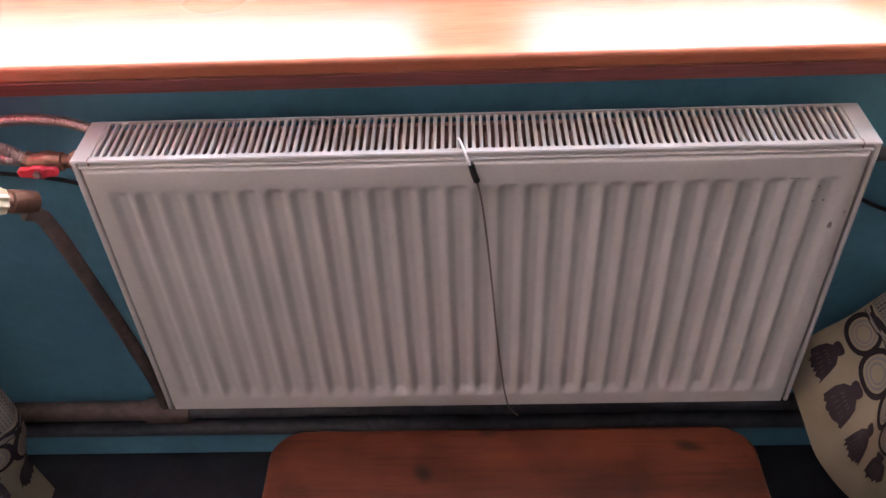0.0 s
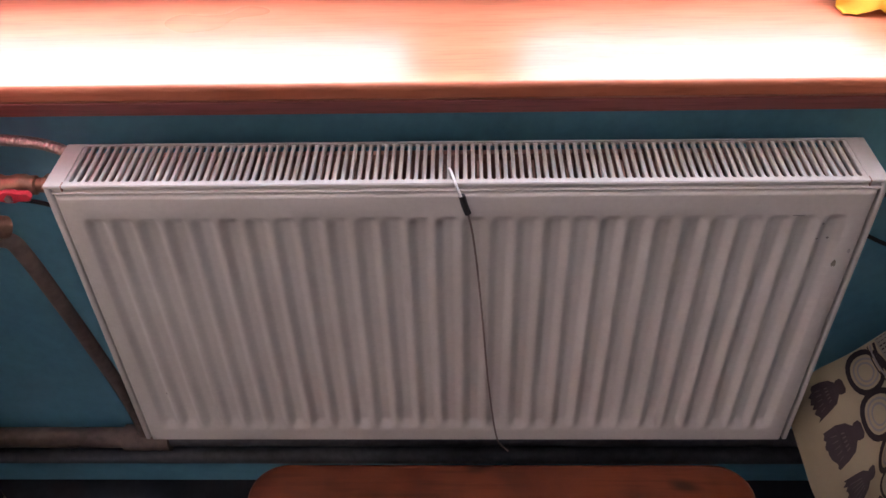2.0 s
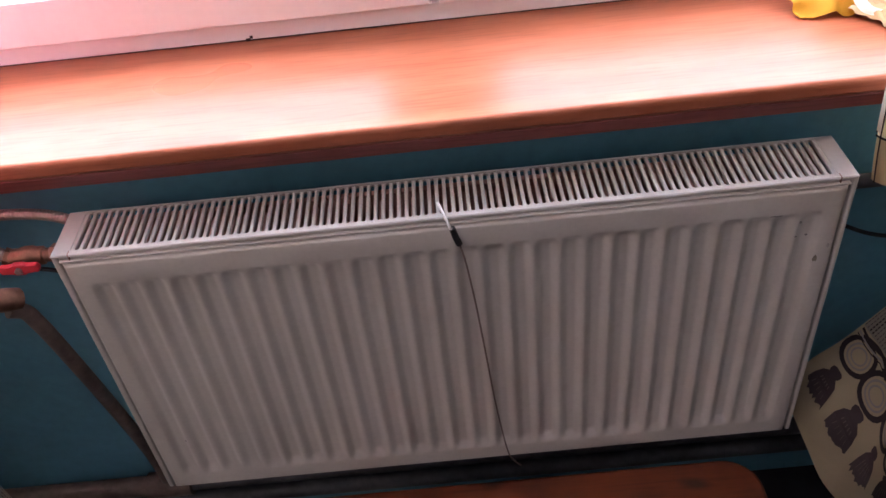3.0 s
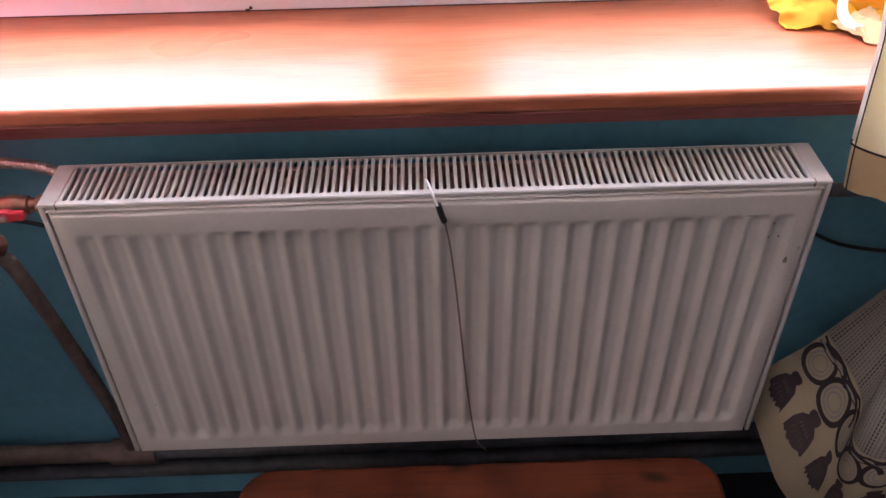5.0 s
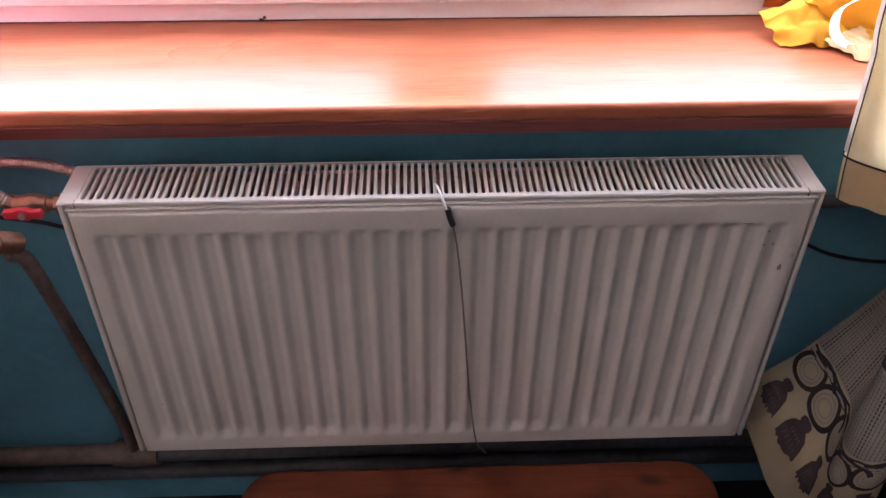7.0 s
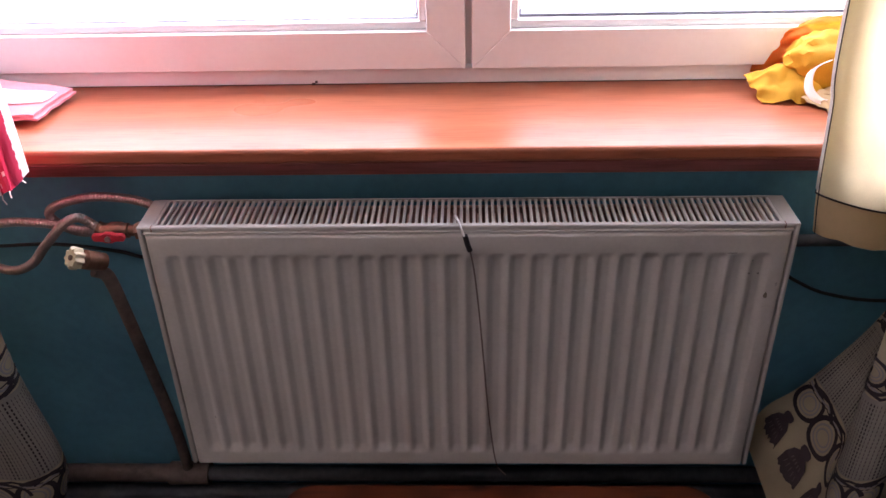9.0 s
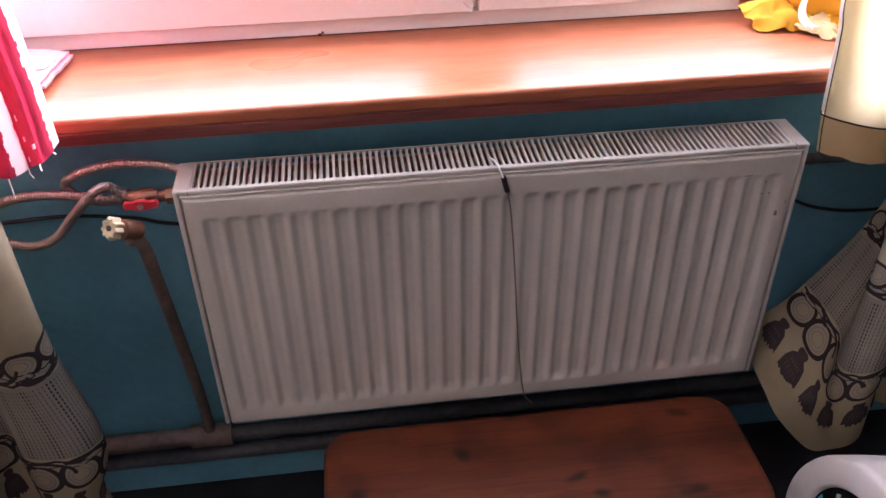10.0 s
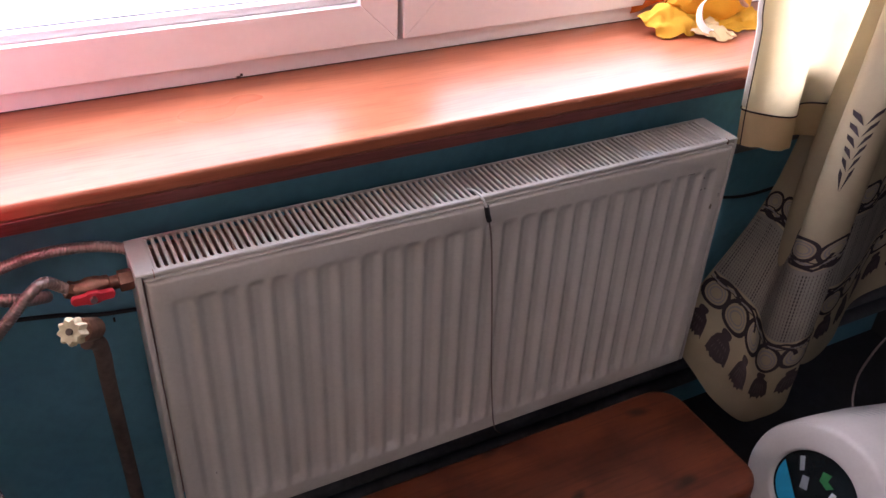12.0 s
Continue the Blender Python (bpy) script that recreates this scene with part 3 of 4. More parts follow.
pts = spline([(-0.572, -0.110, 0.778), (-0.588, -0.111, 0.792), (-0.602, -0.118, 0.806), (-0.622, -0.128, 0.800), (-0.660, -0.130, 0.762), (-0.695, -0.122, 0.724), (-0.740, -0.108, 0.702), (-0.785, -0.096, 0.710),
              (-0.806, -0.092, 0.740), (-0.785, -0.088, 0.768), (-0.735, -0.086, 0.780), (-0.675, -0.085, 0.777), (-0.625, -0.083, 0.764), (-0.605, -0.070, 0.752), (-0.640, -0.055, 0.744),
              (-0.672, -0.050, 0.756), (-0.684, -0.050, 0.776), (-0.660, -0.054, 0.795), (-0.605, -0.056, 0.809), (-0.545, -0.060, 0.808), (-0.506, -0.066, 0.800), (-0.490, -0.072, 0.791)], 24)
fine = [pts[0]]
for p in pts[1:]:                     # even steps of 0.9 mm along the hose
    while (p - fine[-1]).length >= 0.0009:
        fine.append(fine[-1] + (p - fine[-1]).normalized() * 0.0009)
part("corrugated_tube", tubed(fine, lambda i: 0.0075 + 0.0004 * math.cos(math.pi * i / 2.5), 10), M_HOSE, hose)
part("end_nut", tubed([(-0.570, -0.110, 0.778), (-0.580, -0.1105, 0.784)], 0.0115, 6), M_BRASS, hose)

cable = thing("black_cable", "thin black cable running along the teal wall behind the radiator", "cable")
b = tubed(spline([(-1.2, -0.028, 0.66), (-0.95, -0.028, 0.69), (-0.80, -0.028, 0.700), (-0.70, -0.028, 0.703), (-0.60, -0.028, 0.689), (-0.52, -0.028, 0.670), (-0.3, -0.028, 0.66), (0.3, -0.028, 0.70), (0.50, -0.03, 0.667),
                  (0.56, -0.03, 0.625), (0.63, -0.03, 0.593), (0.74, -0.03, 0.580), (0.95, -0.03, 0.60)], 8), 0.0032, 8)
part("insulation", b, M_BLACK, cable)
nail = thing("wall_nick", "small dark nick in the teal paint", "mark")
part("nick", boxed(-0.531, -0.528, WALL - 0.002, WALL + 0.002, 0.650, 0.657, 0.0005), M_BLACK, nail)


# ---- low bench ----
def bench():
    t = thing("low_bench", "low varnished reddish pine bench with rounded corners and knots", "bench")
    x0, x1, y0, y1, r = -0.325, 0.434, -0.462, -0.184, 0.055
    b = bmesh.new()
    loops = []
    for inset, z in ((0.006, 0.257), (0.001, 0.260), (0.0, 0.265), (0.0, 0.284), (0.0015, 0.290), (0.005, 0.2938), (0.011, 0.295)):
        q = r - inset
        loop = []
        for cx, cy, a0 in ((x1 - r, y1 - r, 0), (x0 + r, y1 - r, 90), (x0 + r, y0 + r, 180), (x1 - r, y0 + r, 270)):
            for a in steps(a0, a0 + 90, 8):
                loop.append(b.verts.new((cx + q * math.cos(radians(a)), cy + q * math.sin(radians(a)), z)))
        loops.append(loop)
    for p, q in zip(loops, loops[1:]):
        for i in range(len(p)):
            j = (i + 1) % len(p)
            b.faces.new((p[i], p[j], q[j], q[i]))
    b.faces.new(loops[0][::-1])
    b.faces.new(loops[-1])
    part("seat", b, M_STOOL, t)
    for x in (-0.255, 0.355):
        part("leg", boxed(x - 0.016, x + 0.016, -0.425, -0.215, 0.0, 0.259, 0.003), M_STOOL, t)
    for y in (-0.415, -0.235):
        part("apron", boxed(-0.239, 0.339, y - 0.01, y + 0.01, 0.195, 0.259, 0.002), M_STOOL, t)
    return t


bench()


# ---- curtains ----
def sheet(columns, rows):
    """A cloth through columns of points; rows are the heights on the cloth above its hem. Returns f(u, w), the widths and the height."""
    cols = [[Vector(p) for p in c] for c in columns]
    mid = len(rows) // 3
    us = [0.0]
    for a, b in zip(cols, cols[1:]):
        us.append(us[-1] + (b[mid] - a[mid]).length)

    def at(vals, ts, t):
        t = min(max(t, ts[0]), ts[-1])
        i = min(max(k for k in range(len(ts)) if ts[k] <= t), len(ts) - 2)
        f = (t - ts[i]) / (ts[i + 1] - ts[i])
        b, c = vals[i], vals[i + 1]
        a = vals[i - 1] if i else 2 * b - c
        d = vals[i + 2] if i + 2 < len(vals) else 2 * c - b
        return 0.5 * (2 * b + (c - a) * f + (2 * a - 5 * b + 4 * c - d) * f * f + (3 * b - a - 3 * c + d) * f ** 3)

    def f(u, w):
        p = at([at(c, rows, w) for c in cols], us, u)
        n = noise.noise(Vector((7 * p.x, 5 * p.z, 3 * u + 11 * p.y)))
        return p + Vector((0.003 * n, 0.004 * n, 0))
    return f, us[-1], rows[-1]


def lifted(f, u, w, h, side):
    """The point on the cloth, h above its face on the room's side."""
    e = 0.002
    n = (f(u + e, w) - f(u - e, w)).cross(f(u, w + e) - f(u, w - e))
    return f(u, w) + n.normalized() * h * side


class Print:
    """Flat printed shapes, laid on a cloth."""

    def __init__(self, f, width, side=1):
        self.f, self.width, self.side, self.bm = f, width, side, bmesh.new()

    def poly(self, pts, h):
        if min(p[0] for p in pts) < 0.002 or max(p[0] for p in pts) > self.width - 0.002:
            return
        self.bm.faces.new([self.bm.verts.new(lifted(self.f, u, w, h, self.side)) for u, w in pts])

    def strip(self, a, b, h, closed=False):
        n = len(a)
        for i in range(n if closed else n - 1):
            j = (i + 1) % n
            self.poly([a[i], a[j], b[j], b[i]], h)

    def ring(self, u, w, ro, ri, h, squash=1.0, n=22):
        an = steps(0, 2 * math.pi, n)[:-1]
        self.strip([(u + ro * math.cos(t), w + squash * ro * math.sin(t)) for t in an], [(u + ri * math.cos(t), w + squash * ri * math.sin(t)) for t in an], h, True)

    def line(self, pts, half, h):
        self.strip([(u, w - half) for u, w in pts], [(u, w + half) for u, w in pts], h)

    def done(self, name, mat, parent, label):
        if self.bm.faces:
            part(name, self.bm, mat, parent, label)


def patterned(name, columns, rows, label, side, nu):
    """A long cotton curtain: plain above, two chains of rings, a hatched band and a row of printed tassels below."""
    t = thing(name, label, "curtain")
    f, width, height = sheet(columns, rows)
    ws = steps(0, 0.5, 40) + steps(0.5, height, 24)[1:]
    us = steps(0, width, nu)
    part("cloth", grid(f, us, ws, 0.0012), M_PRINTED, t)
    band = Print(f, width, side)
    for k in range(nu):
        band.strip([(max(0.0025, us[k]), w) for w in steps(0.228, 0.388, 8)], [(min(width - 0.0025, us[k + 1]), w) for w in steps(0.228, 0.388, 8)], 0.0016)
    band.done("hatched_band", M_BAND, t, "grey hatched printed band")
    r = random.Random(len(name) + int(100 * abs(columns[0][0][0])))
    pitch = 0.060
    dark = Print(f, width, side)
    greys = {0.224: Print(f, width, side), 0.391: Print(f, width, side)}
    for i in range(int(width / pitch)):
        u = (i + 0.6) * pitch
        for w, s in ((0.183, -1), (0.432, 1)):
            w += 0.004 * s * (1 if i % 2 else -1)
            ring = Print(f, width, side)
            ring.ring(u, w, 0.0335, 0.0250, 0.0022, 0.90)
            ring.done("ring_print", M_INK, t, "")
            loop = Print(f, width, side)
            an = steps(0.30, 2.35, 14)
            loop.strip([(u + 0.012 + 0.048 * math.cos(a), w + s * -0.002 + 0.039 * math.sin(a) * (1 if s < 0 else -1)) for a in an],
                       [(u + 0.012 + 0.041 * math.cos(a), w + s * -0.002 + 0.032 * math.sin(a) * (1 if s < 0 else -1)) for a in an], 0.0027)
            loop.done("loop_print", M_INK, t, "")
            oval = Print(f, width, side)
            oval.ring(u, w, 0.0212, 0.0180, 0.0022, 0.88)
            oval.ring(u, w, 0.0150, 0.0120, 0.0022, 0.80)
            oval.done("oval_print", M_INKGREY, t, "")
        for w0, s in ((0.224, 1), (0.391, -1)):
            for dw, half, pr in ((0.0, 0.0030, dark), (0.009 * s * -1, 0.0022, greys[w0]), (0.015 * s * -1, 0.0014, dark)):
                pr.line([(u + x, w0 + dw - s * 0.006 * math.cos(math.pi * x / pitch)) for x in steps(-pitch / 2, pitch / 2, 6)], half, 0.0024)
        # a tassel below each ring: knot, waist and spreading jagged strands
        tas = Print(f, width, side)
        lean = r.uniform(-0.003, 0.003)
        rows_ = []
        for q in steps(-1, 1, 14):
            low = 0.072 + r.uniform(-0.006, 0.007) + 0.008 * q * q
            rows_.append([(u + 0.0060 * q, 0.1475), (u + 0.0105 * q, 0.144), (u + 0.0105 * q, 0.136), (u + 0.0085 * q, 0.132), (u + lean + 0.0165 * q, 0.122), (u + lean + 0.0205 * q, 0.104), (u + lean + 0.0225 * q, low)])
        for p, q in zip(rows_, rows_[1:]):
            tas.strip(p, q, 0.0022)
        tas.done("tassel_print", M_INKSOFT, t, "")
        pale = Print(f, width, side)
        for q in (-0.7, -0.35, 0.0, 0.35, 0.7):
            pale.strip([(u + lean + 0.012 * q - 0.0007, 0.115), (u + lean + 0.019 * q - 0.0004, 0.088)], [(u + lean + 0.012 * q + 0.0007, 0.115), (u + lean + 0.019 * q + 0.0004, 0.088)], 0.0026)
        pale.done("tassel_strand", M_STRAND, t, "")
    for k in range(int(width / 0.0062)):
        u = 0.004 + 0.0062 * k
        thick = k % 7 in (2, 3)
        for w in steps(0.232, 0.382, 20)[:-1]:
            h = 0.0012 if thick else 0.0005
            dark.poly([(u - h, w), (u + h, w), (u + h, w + 0.005), (u - h, w + 0.005)], 0.0022)
    # sprays of chevron leaves on the plain upper cloth
    for u in LEAVES:
        for k in range(6):
            w = 0.57 + 0.028 * k
            z = 0.5 + 0.11 * k
            for q in (-1, 1):
                dark.poly([(u + 0.001 * q, w), (u + 0.020 * q * z, w + 0.024), (u + 0.022 * q * z, w + 0.036), (u + 0.010 * q * z, w + 0.026)], 0.0022)
    for pr, nm, mt in ((dark, "line_print", M_INK), (greys[0.224], "border_print", M_INKGREY), (greys[0.391], "border_print", M_INKGREY)):
        before = len(scene.collection.objects)
        pr.done(nm, mt, t, "")
        if len(scene.collection.objects) > before:
            tagged(t.children[-1], kind="stuff")
    return t


LEAVES = (0.240,)
ROWS = (0.0, 0.1, 0.2, 0.4, 0.6, 1.0, 2.0)
RIGHT = [
    [(0.510, -0.085, 0.318), (0.545, -0.075, 0.378), (0.612, -0.062, 0.425), (0.700, -0.075, 0.580), (0.745, -0.08, 0.74), (0.80, -0.09, 1.12), (0.86, -0.10, 2.12)],
    [(0.532, -0.158, 0.266), (0.561, -0.154, 0.343), (0.628, -0.135, 0.405), (0.700, -0.125, 0.580), (0.735, -0.13, 0.76), (0.79, -0.14, 1.15), (0.86, -0.14, 2.15)],
    [(0.552, -0.206, 0.224), (0.586, -0.208, 0.296), (0.634, -0.190, 0.385), (0.690, -0.180, 0.565), (0.72, -0.18, 0.755), (0.77, -0.19, 1.155), (0.83, -0.19, 2.15)],
    [(0.600, -0.250, 0.180), (0.602, -0.250, 0.275), (0.606, -0.246, 0.380), (0.616, -0.238, 0.575), (0.626, -0.235, 0.77), (0.660, -0.23, 1.17), (0.71, -0.22, 2.15)],
    [(0.618, -0.284, 0.212), (0.608, -0.284, 0.300), (0.606, -0.288, 0.395), (0.614, -0.286, 0.590), (0.624, -0.285, 0.785), (0.660, -0.28, 1.185), (0.71, -0.27, 2.15)],
    [(0.648, -0.300, 0.245), (0.638, -0.304, 0.330), (0.634, -0.308, 0.420), (0.642, -0.306, 0.615), (0.652, -0.305, 0.81), (0.686, -0.30, 1.20), (0.735, -0.29, 2.15)],
    [(0.672, -0.280, 0.268), (0.664, -0.284, 0.350), (0.660, -0.284, 0.435), (0.668, -0.282, 0.630), (0.680, -0.280, 0.82), (0.712, -0.28, 1.21), (0.76, -0.27, 2.15)],
    [(0.690, -0.205, 0.265), (0.684, -0.185, 0.345), (0.684, -0.165, 0.430), (0.690, -0.150, 0.63), (0.700, -0.15, 0.82), (0.735, -0.16, 1.20), (0.78, -0.18, 2.15)],
    [(0.770, -0.235, 0.265), (0.772, -0.230, 0.350), (0.774, -0.225, 0.435), (0.780, -0.220, 0.63), (0.79, -0.22, 0.82), (0.80, -0.22, 1.20), (0.80, -0.22, 2.15)],
    [(0.850, -0.225, 0.290), (0.852, -0.220, 0.375), (0.855, -0.215, 0.460), (0.862, -0.21, 0.65), (0.87, -0.20, 0.85), (0.88, -0.20, 1.22), (0.87, -0.19, 2.15)],
    [(0.930, -0.190, 0.345), (0.935, -0.190, 0.430), (0.940, -0.190, 0.515), (0.950, -0.20, 0.70), (0.95, -0.20, 0.88), (0.96, -0.21, 1.24), (0.96, -0.20, 2.15)],
    [(1.010, -0.220, 0.400), (1.015, -0.220, 0.480), (1.020, -0.220, 0.560), (1.030, -0.22, 0.73), (1.03, -0.22, 0.91), (1.04, -0.22, 1.25), (1.04, -0.21, 2.15)],
]
patterned("patterned_curtain", RIGHT, ROWS, "cream cotton curtain with dark ring and tassel print, swept aside", 1, 90)
LEFT = []
for k, (x, y) in enumerate(((-0.712, -0.225), (-0.703, -0.262), (-0.735, -0.295), (-0.785, -0.285), (-0.815, -0.235), (-0.850, -0.225), (-0.885, -0.275), (-0.935, -0.295), (-0.975, -0.245), (-1.02, -0.235), (-1.06, -0.28), (-1.12, -0.28))):
    LEFT.append([(x + 0.010 * (k == 0), y, 0.195), (x, y, 0.295), (x + 0.026 * (k < 3), y, 0.395), (x, y, 0.592), (x - 0.006, y, 0.79), (x - 0.012, y + 0.01, 1.19), (x - 0.02, y + 0.05, 2.19)])
patterned("patterned_curtain", LEFT[::-1], ROWS, "cream cotton curtain with dark ring and tassel print, hanging straight", 1, 90)


def short_curtain():
    t = thing("short_curtain", "plain cream cotton curtain with tan hem and dark piping, backlit", "curtain")
    plan = ((0.548, -0.122), (0.522, -0.122), (0.508, -0.136), (0.530, -0.152), (0.575, -0.162), (0.618, -0.156), (0.646, -0.136), (0.662, -0.122), (0.688, -0.126), (0.718, -0.142), (0.752, -0.146),
            (0.782, -0.132), (0.800, -0.122), (0.830, -0.124), (0.875, -0.140), (0.925, -0.138), (0.965, -0.125), (1.01, -0.128), (1.06, -0.142), (1.11, -0.135))
    cols = []
    for x, y in plan:
        x, y = x + 0.011, y + 0.012
        z = 0.778 - 0.22 * (x - 0.508) if x < 0.651 else 0.754
        cols.append([(x + 0.012, y, z), (x + 0.004, y, z + 0.07), (x - 0.004, y, z + 0.2), (x - 0.012, y + 0.01, z + 0.4), (x - 0.02, y + 0.02, 2.3)])
    f, width, height = sheet(cols, (0.0, 0.07, 0.2, 0.4, 1.5))
    us = steps(0, width, 110)
    part("cloth", grid(f, us, steps(0.068, 0.4, 14) + steps(0.4, 1.5, 10)[1:], 0.001), M_CREAM, t)
    part("hem", grid(lambda u, w: f(u, w + 0.003 * math.sin(90 * u) * (1 - w / 0.068)), us, steps(0, 0.068, 6), 0.002), M_HEM, t, "tan doubled hem")
    pr = Print(f, width, 1)
    pr.line([(u, 0.069) for u in steps(0.004, width - 0.004, 100)], 0.0013, 0.0022)
    pr.strip([(0.052, w) for w in steps(0.0, 1.45, 60)], [(0.0542, w) for w in steps(0.0, 1.45, 60)], 0.0022)
    pr.done("piping", M_INK, t, "thin dark piping")
    pr = Print(f, width, 1)
    for a, c in zip(steps(0.003, 0.0515, 6), steps(0.003, 0.0515, 6)[1:]):
        pr.strip([(a, w) for w in steps(0.075, 1.45, 50)], [(c, w) for w in steps(0.075, 1.45, 50)], 0.0018)
    pr.done("edge_band", M_EDGING, t, "greyish woven edge band")
    return t


short_curtain()


# ---- red towel, cloth on the sill ----
def towel():
    t = thing("towel", "red and white striped cotton towel hanging by the window, sunlit", "towel")
    plan = ((-0.618, -0.150), (-0.640, -0.168), (-0.665, -0.150), (-0.690, -0.165), (-0.722, -0.158), (-0.750, -0.135), (-0.785, -0.150), (-0.82, -0.14))
    low = (0.905, 0.885, 0.868, 0.862, 0.868, 0.88, 0.90, 0.92)
    cols = [[(x - 0.016, y, z), (x - 0.018, y, z + 0.1), (x - 0.030 - 0.015 * k / 7, y + 0.004, z + 0.25), (x - 0.06, y + 0.02, z + 0.6), (x - 0.06, y + 0.05, 2.0)] for k, ((x, y), z) in enumerate(zip(plan, low))]
    f, width, height = sheet(cols, (0.0, 0.1, 0.25, 0.6, 1.1))
    us = steps(0, width, 60)
    part("cloth", grid(f, us, steps(0, 0.6, 30) + steps(0.6, 1.1, 6)[1:], 0.002), M_TOWELW, t)
    r = random.Random(4)
    for u0, wd in ((0.014, 0.060), (0.094, 0.052), (0.156, 0.036)):
        for side, h in ((-1, 0.0046), (1, 0.0046)):
            pr = Print(f, width, side)
            for w in steps(0.0, 1.0, 120)[:-1]:
                a, c = u0 + 0.0025 * noise.noise(Vector((40 * w, u0, 1))) + r.uniform(-0.0012, 0.0012), u0 + wd + 0.0025 * noise.noise(Vector((40 * w, u0, 7))) + r.uniform(-0.0012, 0.0012)
                cut = u0 + wd * r.uniform(0.3, 0.8)
                for p, q in (((a, c),) if r.random() < 0.75 else ((a, cut - 0.003), (cut + 0.002, c))):
                    cuts = steps(p, q, 9)
                    pr.strip([(u, w) for u in cuts], [(u, w + 0.0085) for u in cuts], h)
            pr.done("stripe", M_TOWEL, t, "red woven stripe")
    b = bmesh.new()
    for i in range(6):
        u = 0.012 + 0.031 * i
        if u > width - 0.01:
            break
        p = f(u, 0.0)
        d = r.uniform(0.008, 0.018) if i != 3 else 0.035
        tube(b, [p + Vector((0, 0, 0.004)), p + Vector((r.uniform(-0.002, 0.002), -0.001, -0.5 * d)), p + Vector((r.uniform(-0.004, 0.004), 0, -d))], 0.0009, 5)
    part("fringe", b, M_TOWELW, t, "loose white threads")
    return t


towel()


def folded_cloth():
    t = thing("folded_cloth", "small folded red and white cloth lying on the sill", "cloth")

    def layer(z, v0, v1, k):
        def f(u, v):
            v = v0 + (v1 - v0) * v
            x = -0.688 - 0.22 * u - 0.006 * k + 0.016 * v
            y = 0.004 + 0.120 * v + 0.003 * k
            n = noise.noise(Vector((5 * u, 4 * v, 0.3 * k)))
            return Vector((x, y, SILL + 0.006 + z + 0.004 * (1 + n) + 0.03 * u * v * v))
        return f
    for k in range(2):
        part("fold", grid(layer(0.006 * k, 0, 1, k), steps(0, 1, 24), steps(0, 1, 14), 0.004), M_PINK, t)
    part("stripe", grid(layer(0.0125, 0.34, 0.72, 1), steps(0.03, 1, 24), steps(0, 1, 8), 0.001), M_TOWELW, t, "white woven stripe")
    return t


folded_cloth()


# ---- crumpled yellow bag ----
def yellow_bag():
    def deeper(bm):
        """Moves the crumpled film back against the window frame."""
        for v in bm.verts:
            v.co = Vector((1.05 * v.co.x, 1.05 * v.co.y + 0.056, max(SILL + 0.0008, 1.05 * v.co.z - 0.0617)))
        return bm
    t = thing("plastic_bag", "crumpled yellow plastic bag with white strap lying on the sill", "bag")
    b = bmesh.new()
    bmesh.ops.create_icosphere(b, subdivisions=4, radius=1.0)
    for v in b.verts:
        p = v.co.copy()
        n = noise.noise(1.6 * p + Vector((3, 1, 2))) + 0.25 * noise.noise(4 * p) - 0.6 * abs(noise.noise(2.7 * p + Vector((1, 5, 2))))
        k = 1 + 0.20 * n - 0.10 * abs(noise.noise(3.3 * p)) - 0.10 * abs(noise.noise(6.5 * p + Vector((2, 7, 1))))
        v.co = Vector((0.600 + 0.098 * p.x * k, 0.062 + 0.060 * p.y * k, max(0.923, 0.971 + 0.058 * p.z * k)))
    part("bag_body", deeper(b), M_YELLOW, t)

    def flap(p0, p1, p2, p3, seed, bend):
        def f(u, v):
            a = Vector(p0).lerp(Vector(p1), u)
            c = Vector(p3).lerp(Vector(p2), u)
            q = a.lerp(c, v)
            n = noise.noise(Vector((4 * u, 4 * v, seed)))
            k = 0.5 * noise.noise(Vector((6 * u, 5 * v, seed + 2)))
            q += Vector((0.006 * n + 0.004 * k, 0.008 * noise.noise(Vector((5 * u, 3 * v, seed + 5))) + 0.004 * k, bend * math.sin(math.pi * u) * math.sin(math.pi * v) + 0.008 * n + 0.007 * abs(k)))
            q.z = max(q.z, 0.924)
            return q
        return grid(f, steps(0, 1, 30), steps(0, 1, 26), 0.0012)
    part("flap", deeper(flap((0.445, 0.065, 0.948), (0.545, 0.080, 0.972), (0.560, 0.000, 0.928), (0.462, 0.008, 0.925), 1.0, 0.018)), M_YELLOW, t)
    part("flap", deeper(flap((0.472, 0.118, 0.935), (0.490, 0.120, 1.000), (0.605, 0.090, 1.040), (0.575, 0.050, 0.990), 2.0, 0.018)), M_ORANGE, t, "orange film fold")
    part("flap", deeper(flap((0.515, 0.010, 0.930), (0.575, 0.020, 0.945), (0.590, -0.035, 0.926), (0.560, -0.040, 0.926), 3.0, 0.006)), M_HEM, t, "pale curled corner")
    part("flap", deeper(flap((0.56, 0.03, 0.94), (0.68, 0.03, 0.95), (0.69, -0.02, 0.926), (0.58, -0.01, 0.926), 4.0, 0.004)), M_YELLOW, t)
    b = bmesh.new()
    path = spline([(0.552, -0.016, 0.934), (0.534, -0.012, 0.940), (0.522, -0.006, 0.956), (0.524, 0.000, 0.978), (0.540, 0.002, 0.990), (0.556, 0.006, 0.994)], 6)
    rows = [[b.verts.new(p + Vector((s * 0.006, -0.003 * abs(s), s * 0.003))) for s in (-1, -0.4, 0.4, 1)] for p in path]
    for p, q in zip(rows, rows[1:]):
        for i in range(3):
            b.faces.new((p[i], p[i + 1], q[i + 1], q[i]))
    part("strap", deeper(b), M_TOWELW, t, "white twisted strap")
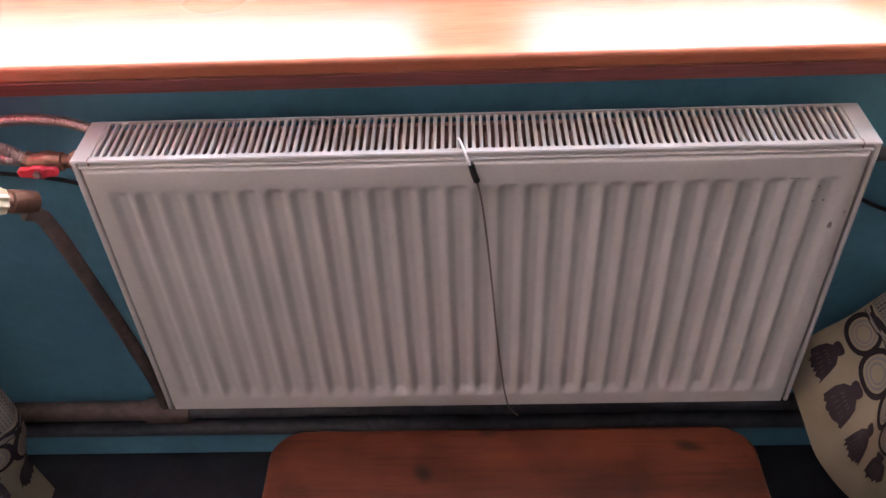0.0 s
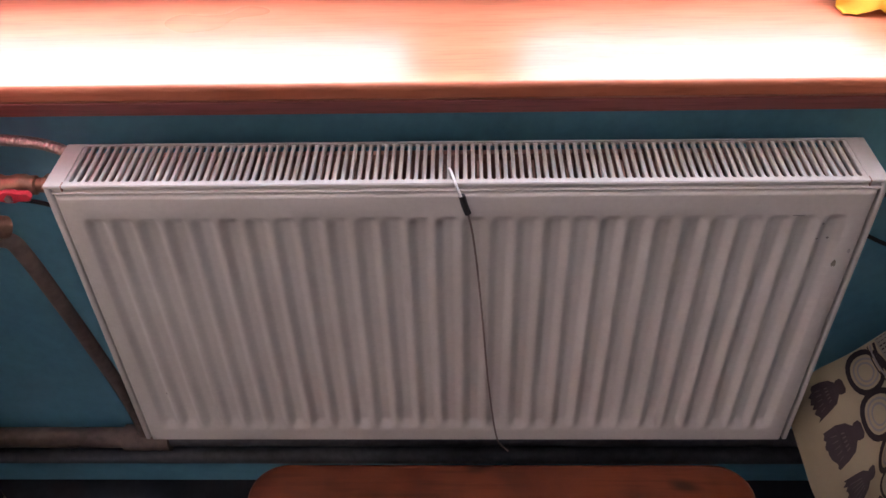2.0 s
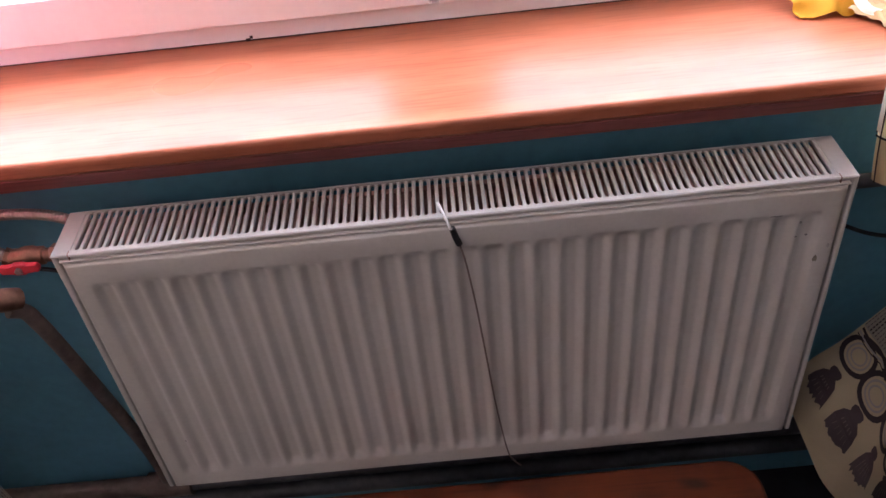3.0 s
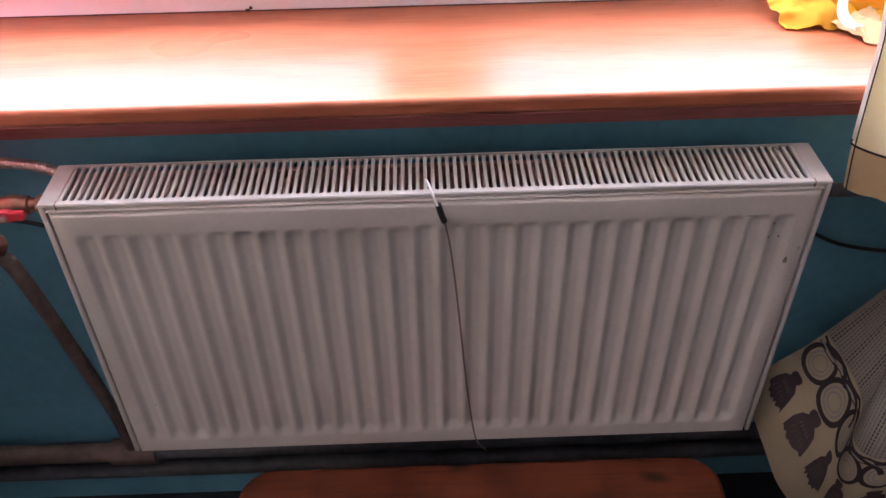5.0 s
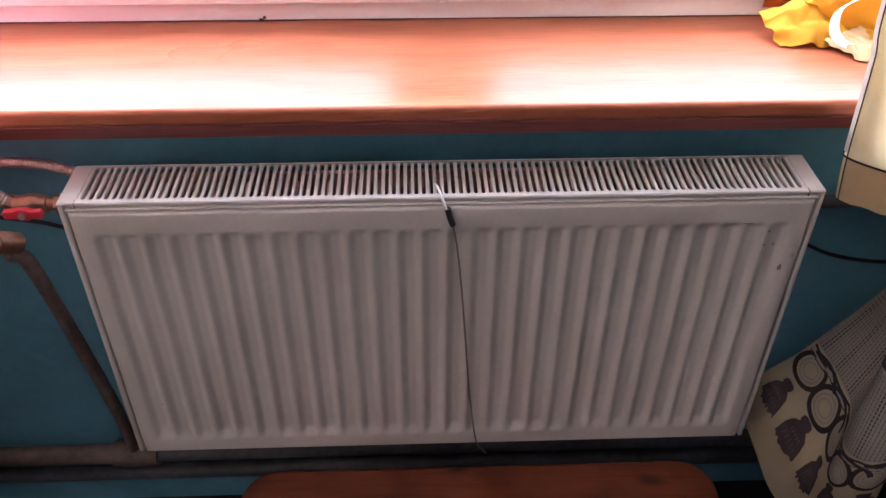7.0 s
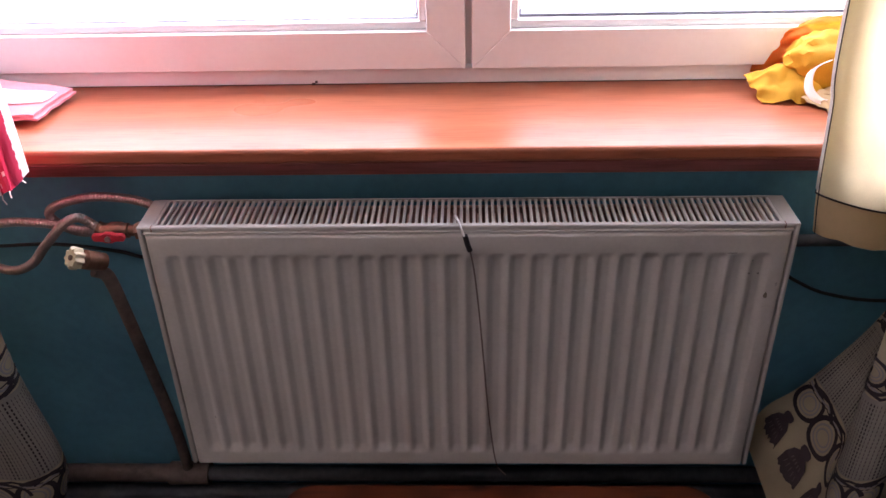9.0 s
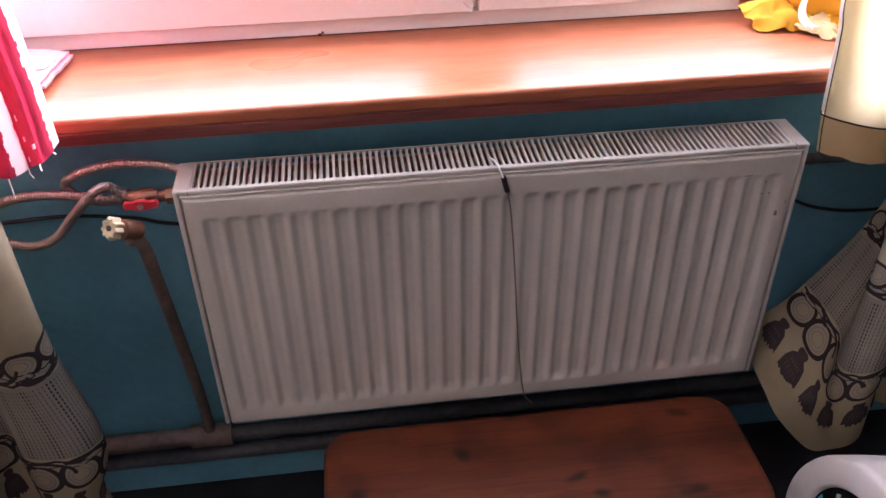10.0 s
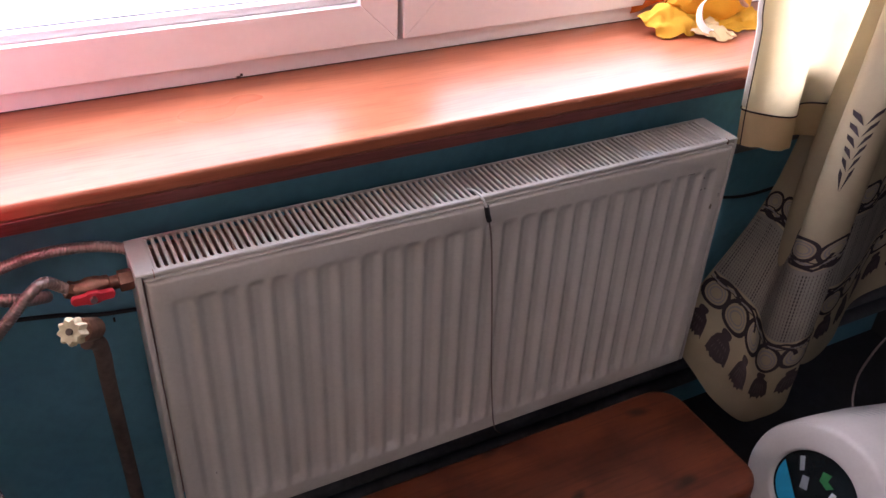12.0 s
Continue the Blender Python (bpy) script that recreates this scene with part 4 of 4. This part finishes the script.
    b = tubed(spline([(0.606, -0.006, 0.990), (0.616, -0.008, 0.976), (0.630, -0.007, 0.968)], 5), lambda i: 0.0028 + 0.0018 * math.sin(math.pi * i / 10), 8)
    part("dark_seam", deeper(b), M_INNER, t, "dark brown seam")
    return t


yellow_bag()


# ---- white appliance by the bench ----
def appliance():
    t = thing("white_appliance", "round white plastic appliance with ring front and glossy black label", "appliance")
    c = Vector((0.519, -0.494, 0.257))
    tilt = radians(14.4)
    n = Vector((math.cos(radians(191.5)) * math.cos(tilt), math.sin(radians(191.5)) * math.cos(tilt), math.sin(tilt)))
    s = Vector((0, 0, 1)).cross(n).normalized()          # along the face
    up = n.cross(s)
    back = Vector((0.985, -0.13, -0.11)).normalized()

    def place(a, z, d):
        return c - s * a + up * z + back * d
    b = bmesh.new()
    loops = []
    for r, d in ((0.0785, 0.010), (0.0785, 0.003), (0.0810, -0.001), (0.0840, -0.002), (0.121, 0.0), (0.1275, 0.003), (0.1315, 0.011), (0.135, 0.06), (0.137, 0.14), (0.134, 0.24), (0.120, 0.275)):
        loops.append([b.verts.new(place(r * math.cos(a), r * math.sin(a), d)) for a in steps(0, 2 * math.pi, 56)[:-1]])
    for p, q in zip(loops, loops[1:]):
        for i in range(56):
            j = (i + 1) % 56
            b.faces.new((p[i], p[j], q[j], q[i]))
    b.faces.new(loops[-1])
    part("casing", b, M_APPL, t)
    b = bmesh.new()
    b.faces.new([b.verts.new(place(0.0785 * math.cos(a), 0.0785 * math.sin(a), 0.007)) for a in steps(0, 2 * math.pi, 56)[:-1]])
    panel = part("label_panel", b, M_PANEL, t, "glossy black label panel")
    b = bmesh.new()
    for a, d in ((-0.06, 0.05), (0.06, 0.05), (-0.06, 0.2), (0.06, 0.2)):
        p = c + s * a + back * d
        tube(b, [(p.x, p.y, 0.0), (p.x, p.y, 0.02), (p.x, p.y, 0.14)], 0.016, 12)
    box(b, c.x + 0.03, c.x + 0.22, c.y - 0.09, c.y + 0.06, 0.11, 0.14, 0.006)
    part("stand", b, M_PANEL, t, "dark plastic stand")

    def patch(name, pts, m, label):
        b = bmesh.new()
        b.faces.new([b.verts.new(place(a, z, 0.0062)) for a, z in pts])
        part(name, b, m, panel, label)
    arc = [(0.074 * math.cos(a), 0.074 * math.sin(a)) for a in steps(-0.9, 0.32, 9)]
    patch("cyan_shape", arc + [(0.020, -0.040)], M_CYAN, "cyan printed wedge")
    patch("grey_shape", [(0.050, 0.047), (0.042, 0.052), (0.033, 0.026), (0.040, 0.021)], M_GREYL, "grey printed bar")
    patch("grey_shape", [(0.032, 0.017), (0.020, 0.020), (0.014, -0.006), (0.028, -0.008)], M_GREYL, "grey printed bar")
    patch("green_shape", [(0.004, 0.046), (-0.012, 0.048), (-0.010, 0.034), (-0.024, 0.028), (-0.014, 0.018), (0.003, 0.026)], M_GRN, "green printed shape")
    patch("white_bar", [(-0.024, 0.020), (-0.033, 0.020), (-0.031, -0.002), (-0.022, -0.002)], M_WHITEL, "white printed bar")
    patch("white_bar", [(-0.036, -0.006), (-0.045, -0.006), (-0.043, -0.026), (-0.034, -0.026)], M_WHITEL, "white printed bar")
    b = bmesh.new()
    for i in range(6):
        d0 = 0.085 + 0.012 * i
        row = [[b.verts.new(place(0.1378 * math.cos(a), 0.1378 * math.sin(a), d)) for d in (d0, d0 + 0.0022)] for a in steps(0.75, 1.35, 8)]
        for p, q in zip(row, row[1:]):
            b.faces.new((p[0], p[1], q[1], q[0]))
    lines = b
    b = tubed(spline([(0.775, -0.520, 0.225), (0.815, -0.440, 0.165), (0.842, -0.340, 0.178), (0.868, -0.300, 0.222), (0.884, -0.298, 0.287), (0.930, -0.296, 0.340), (1.06, -0.28, 0.40), (1.345, -0.24, 0.43)], 8), 0.0027, 8)
    part("power_cord", b, M_WIRE, t, "grey power cord")
    b = lines
    tagged(part("printed_lines", b, M_GREYL, t, "fine grey printed lines"), kind="stuff")
    return t


appliance()
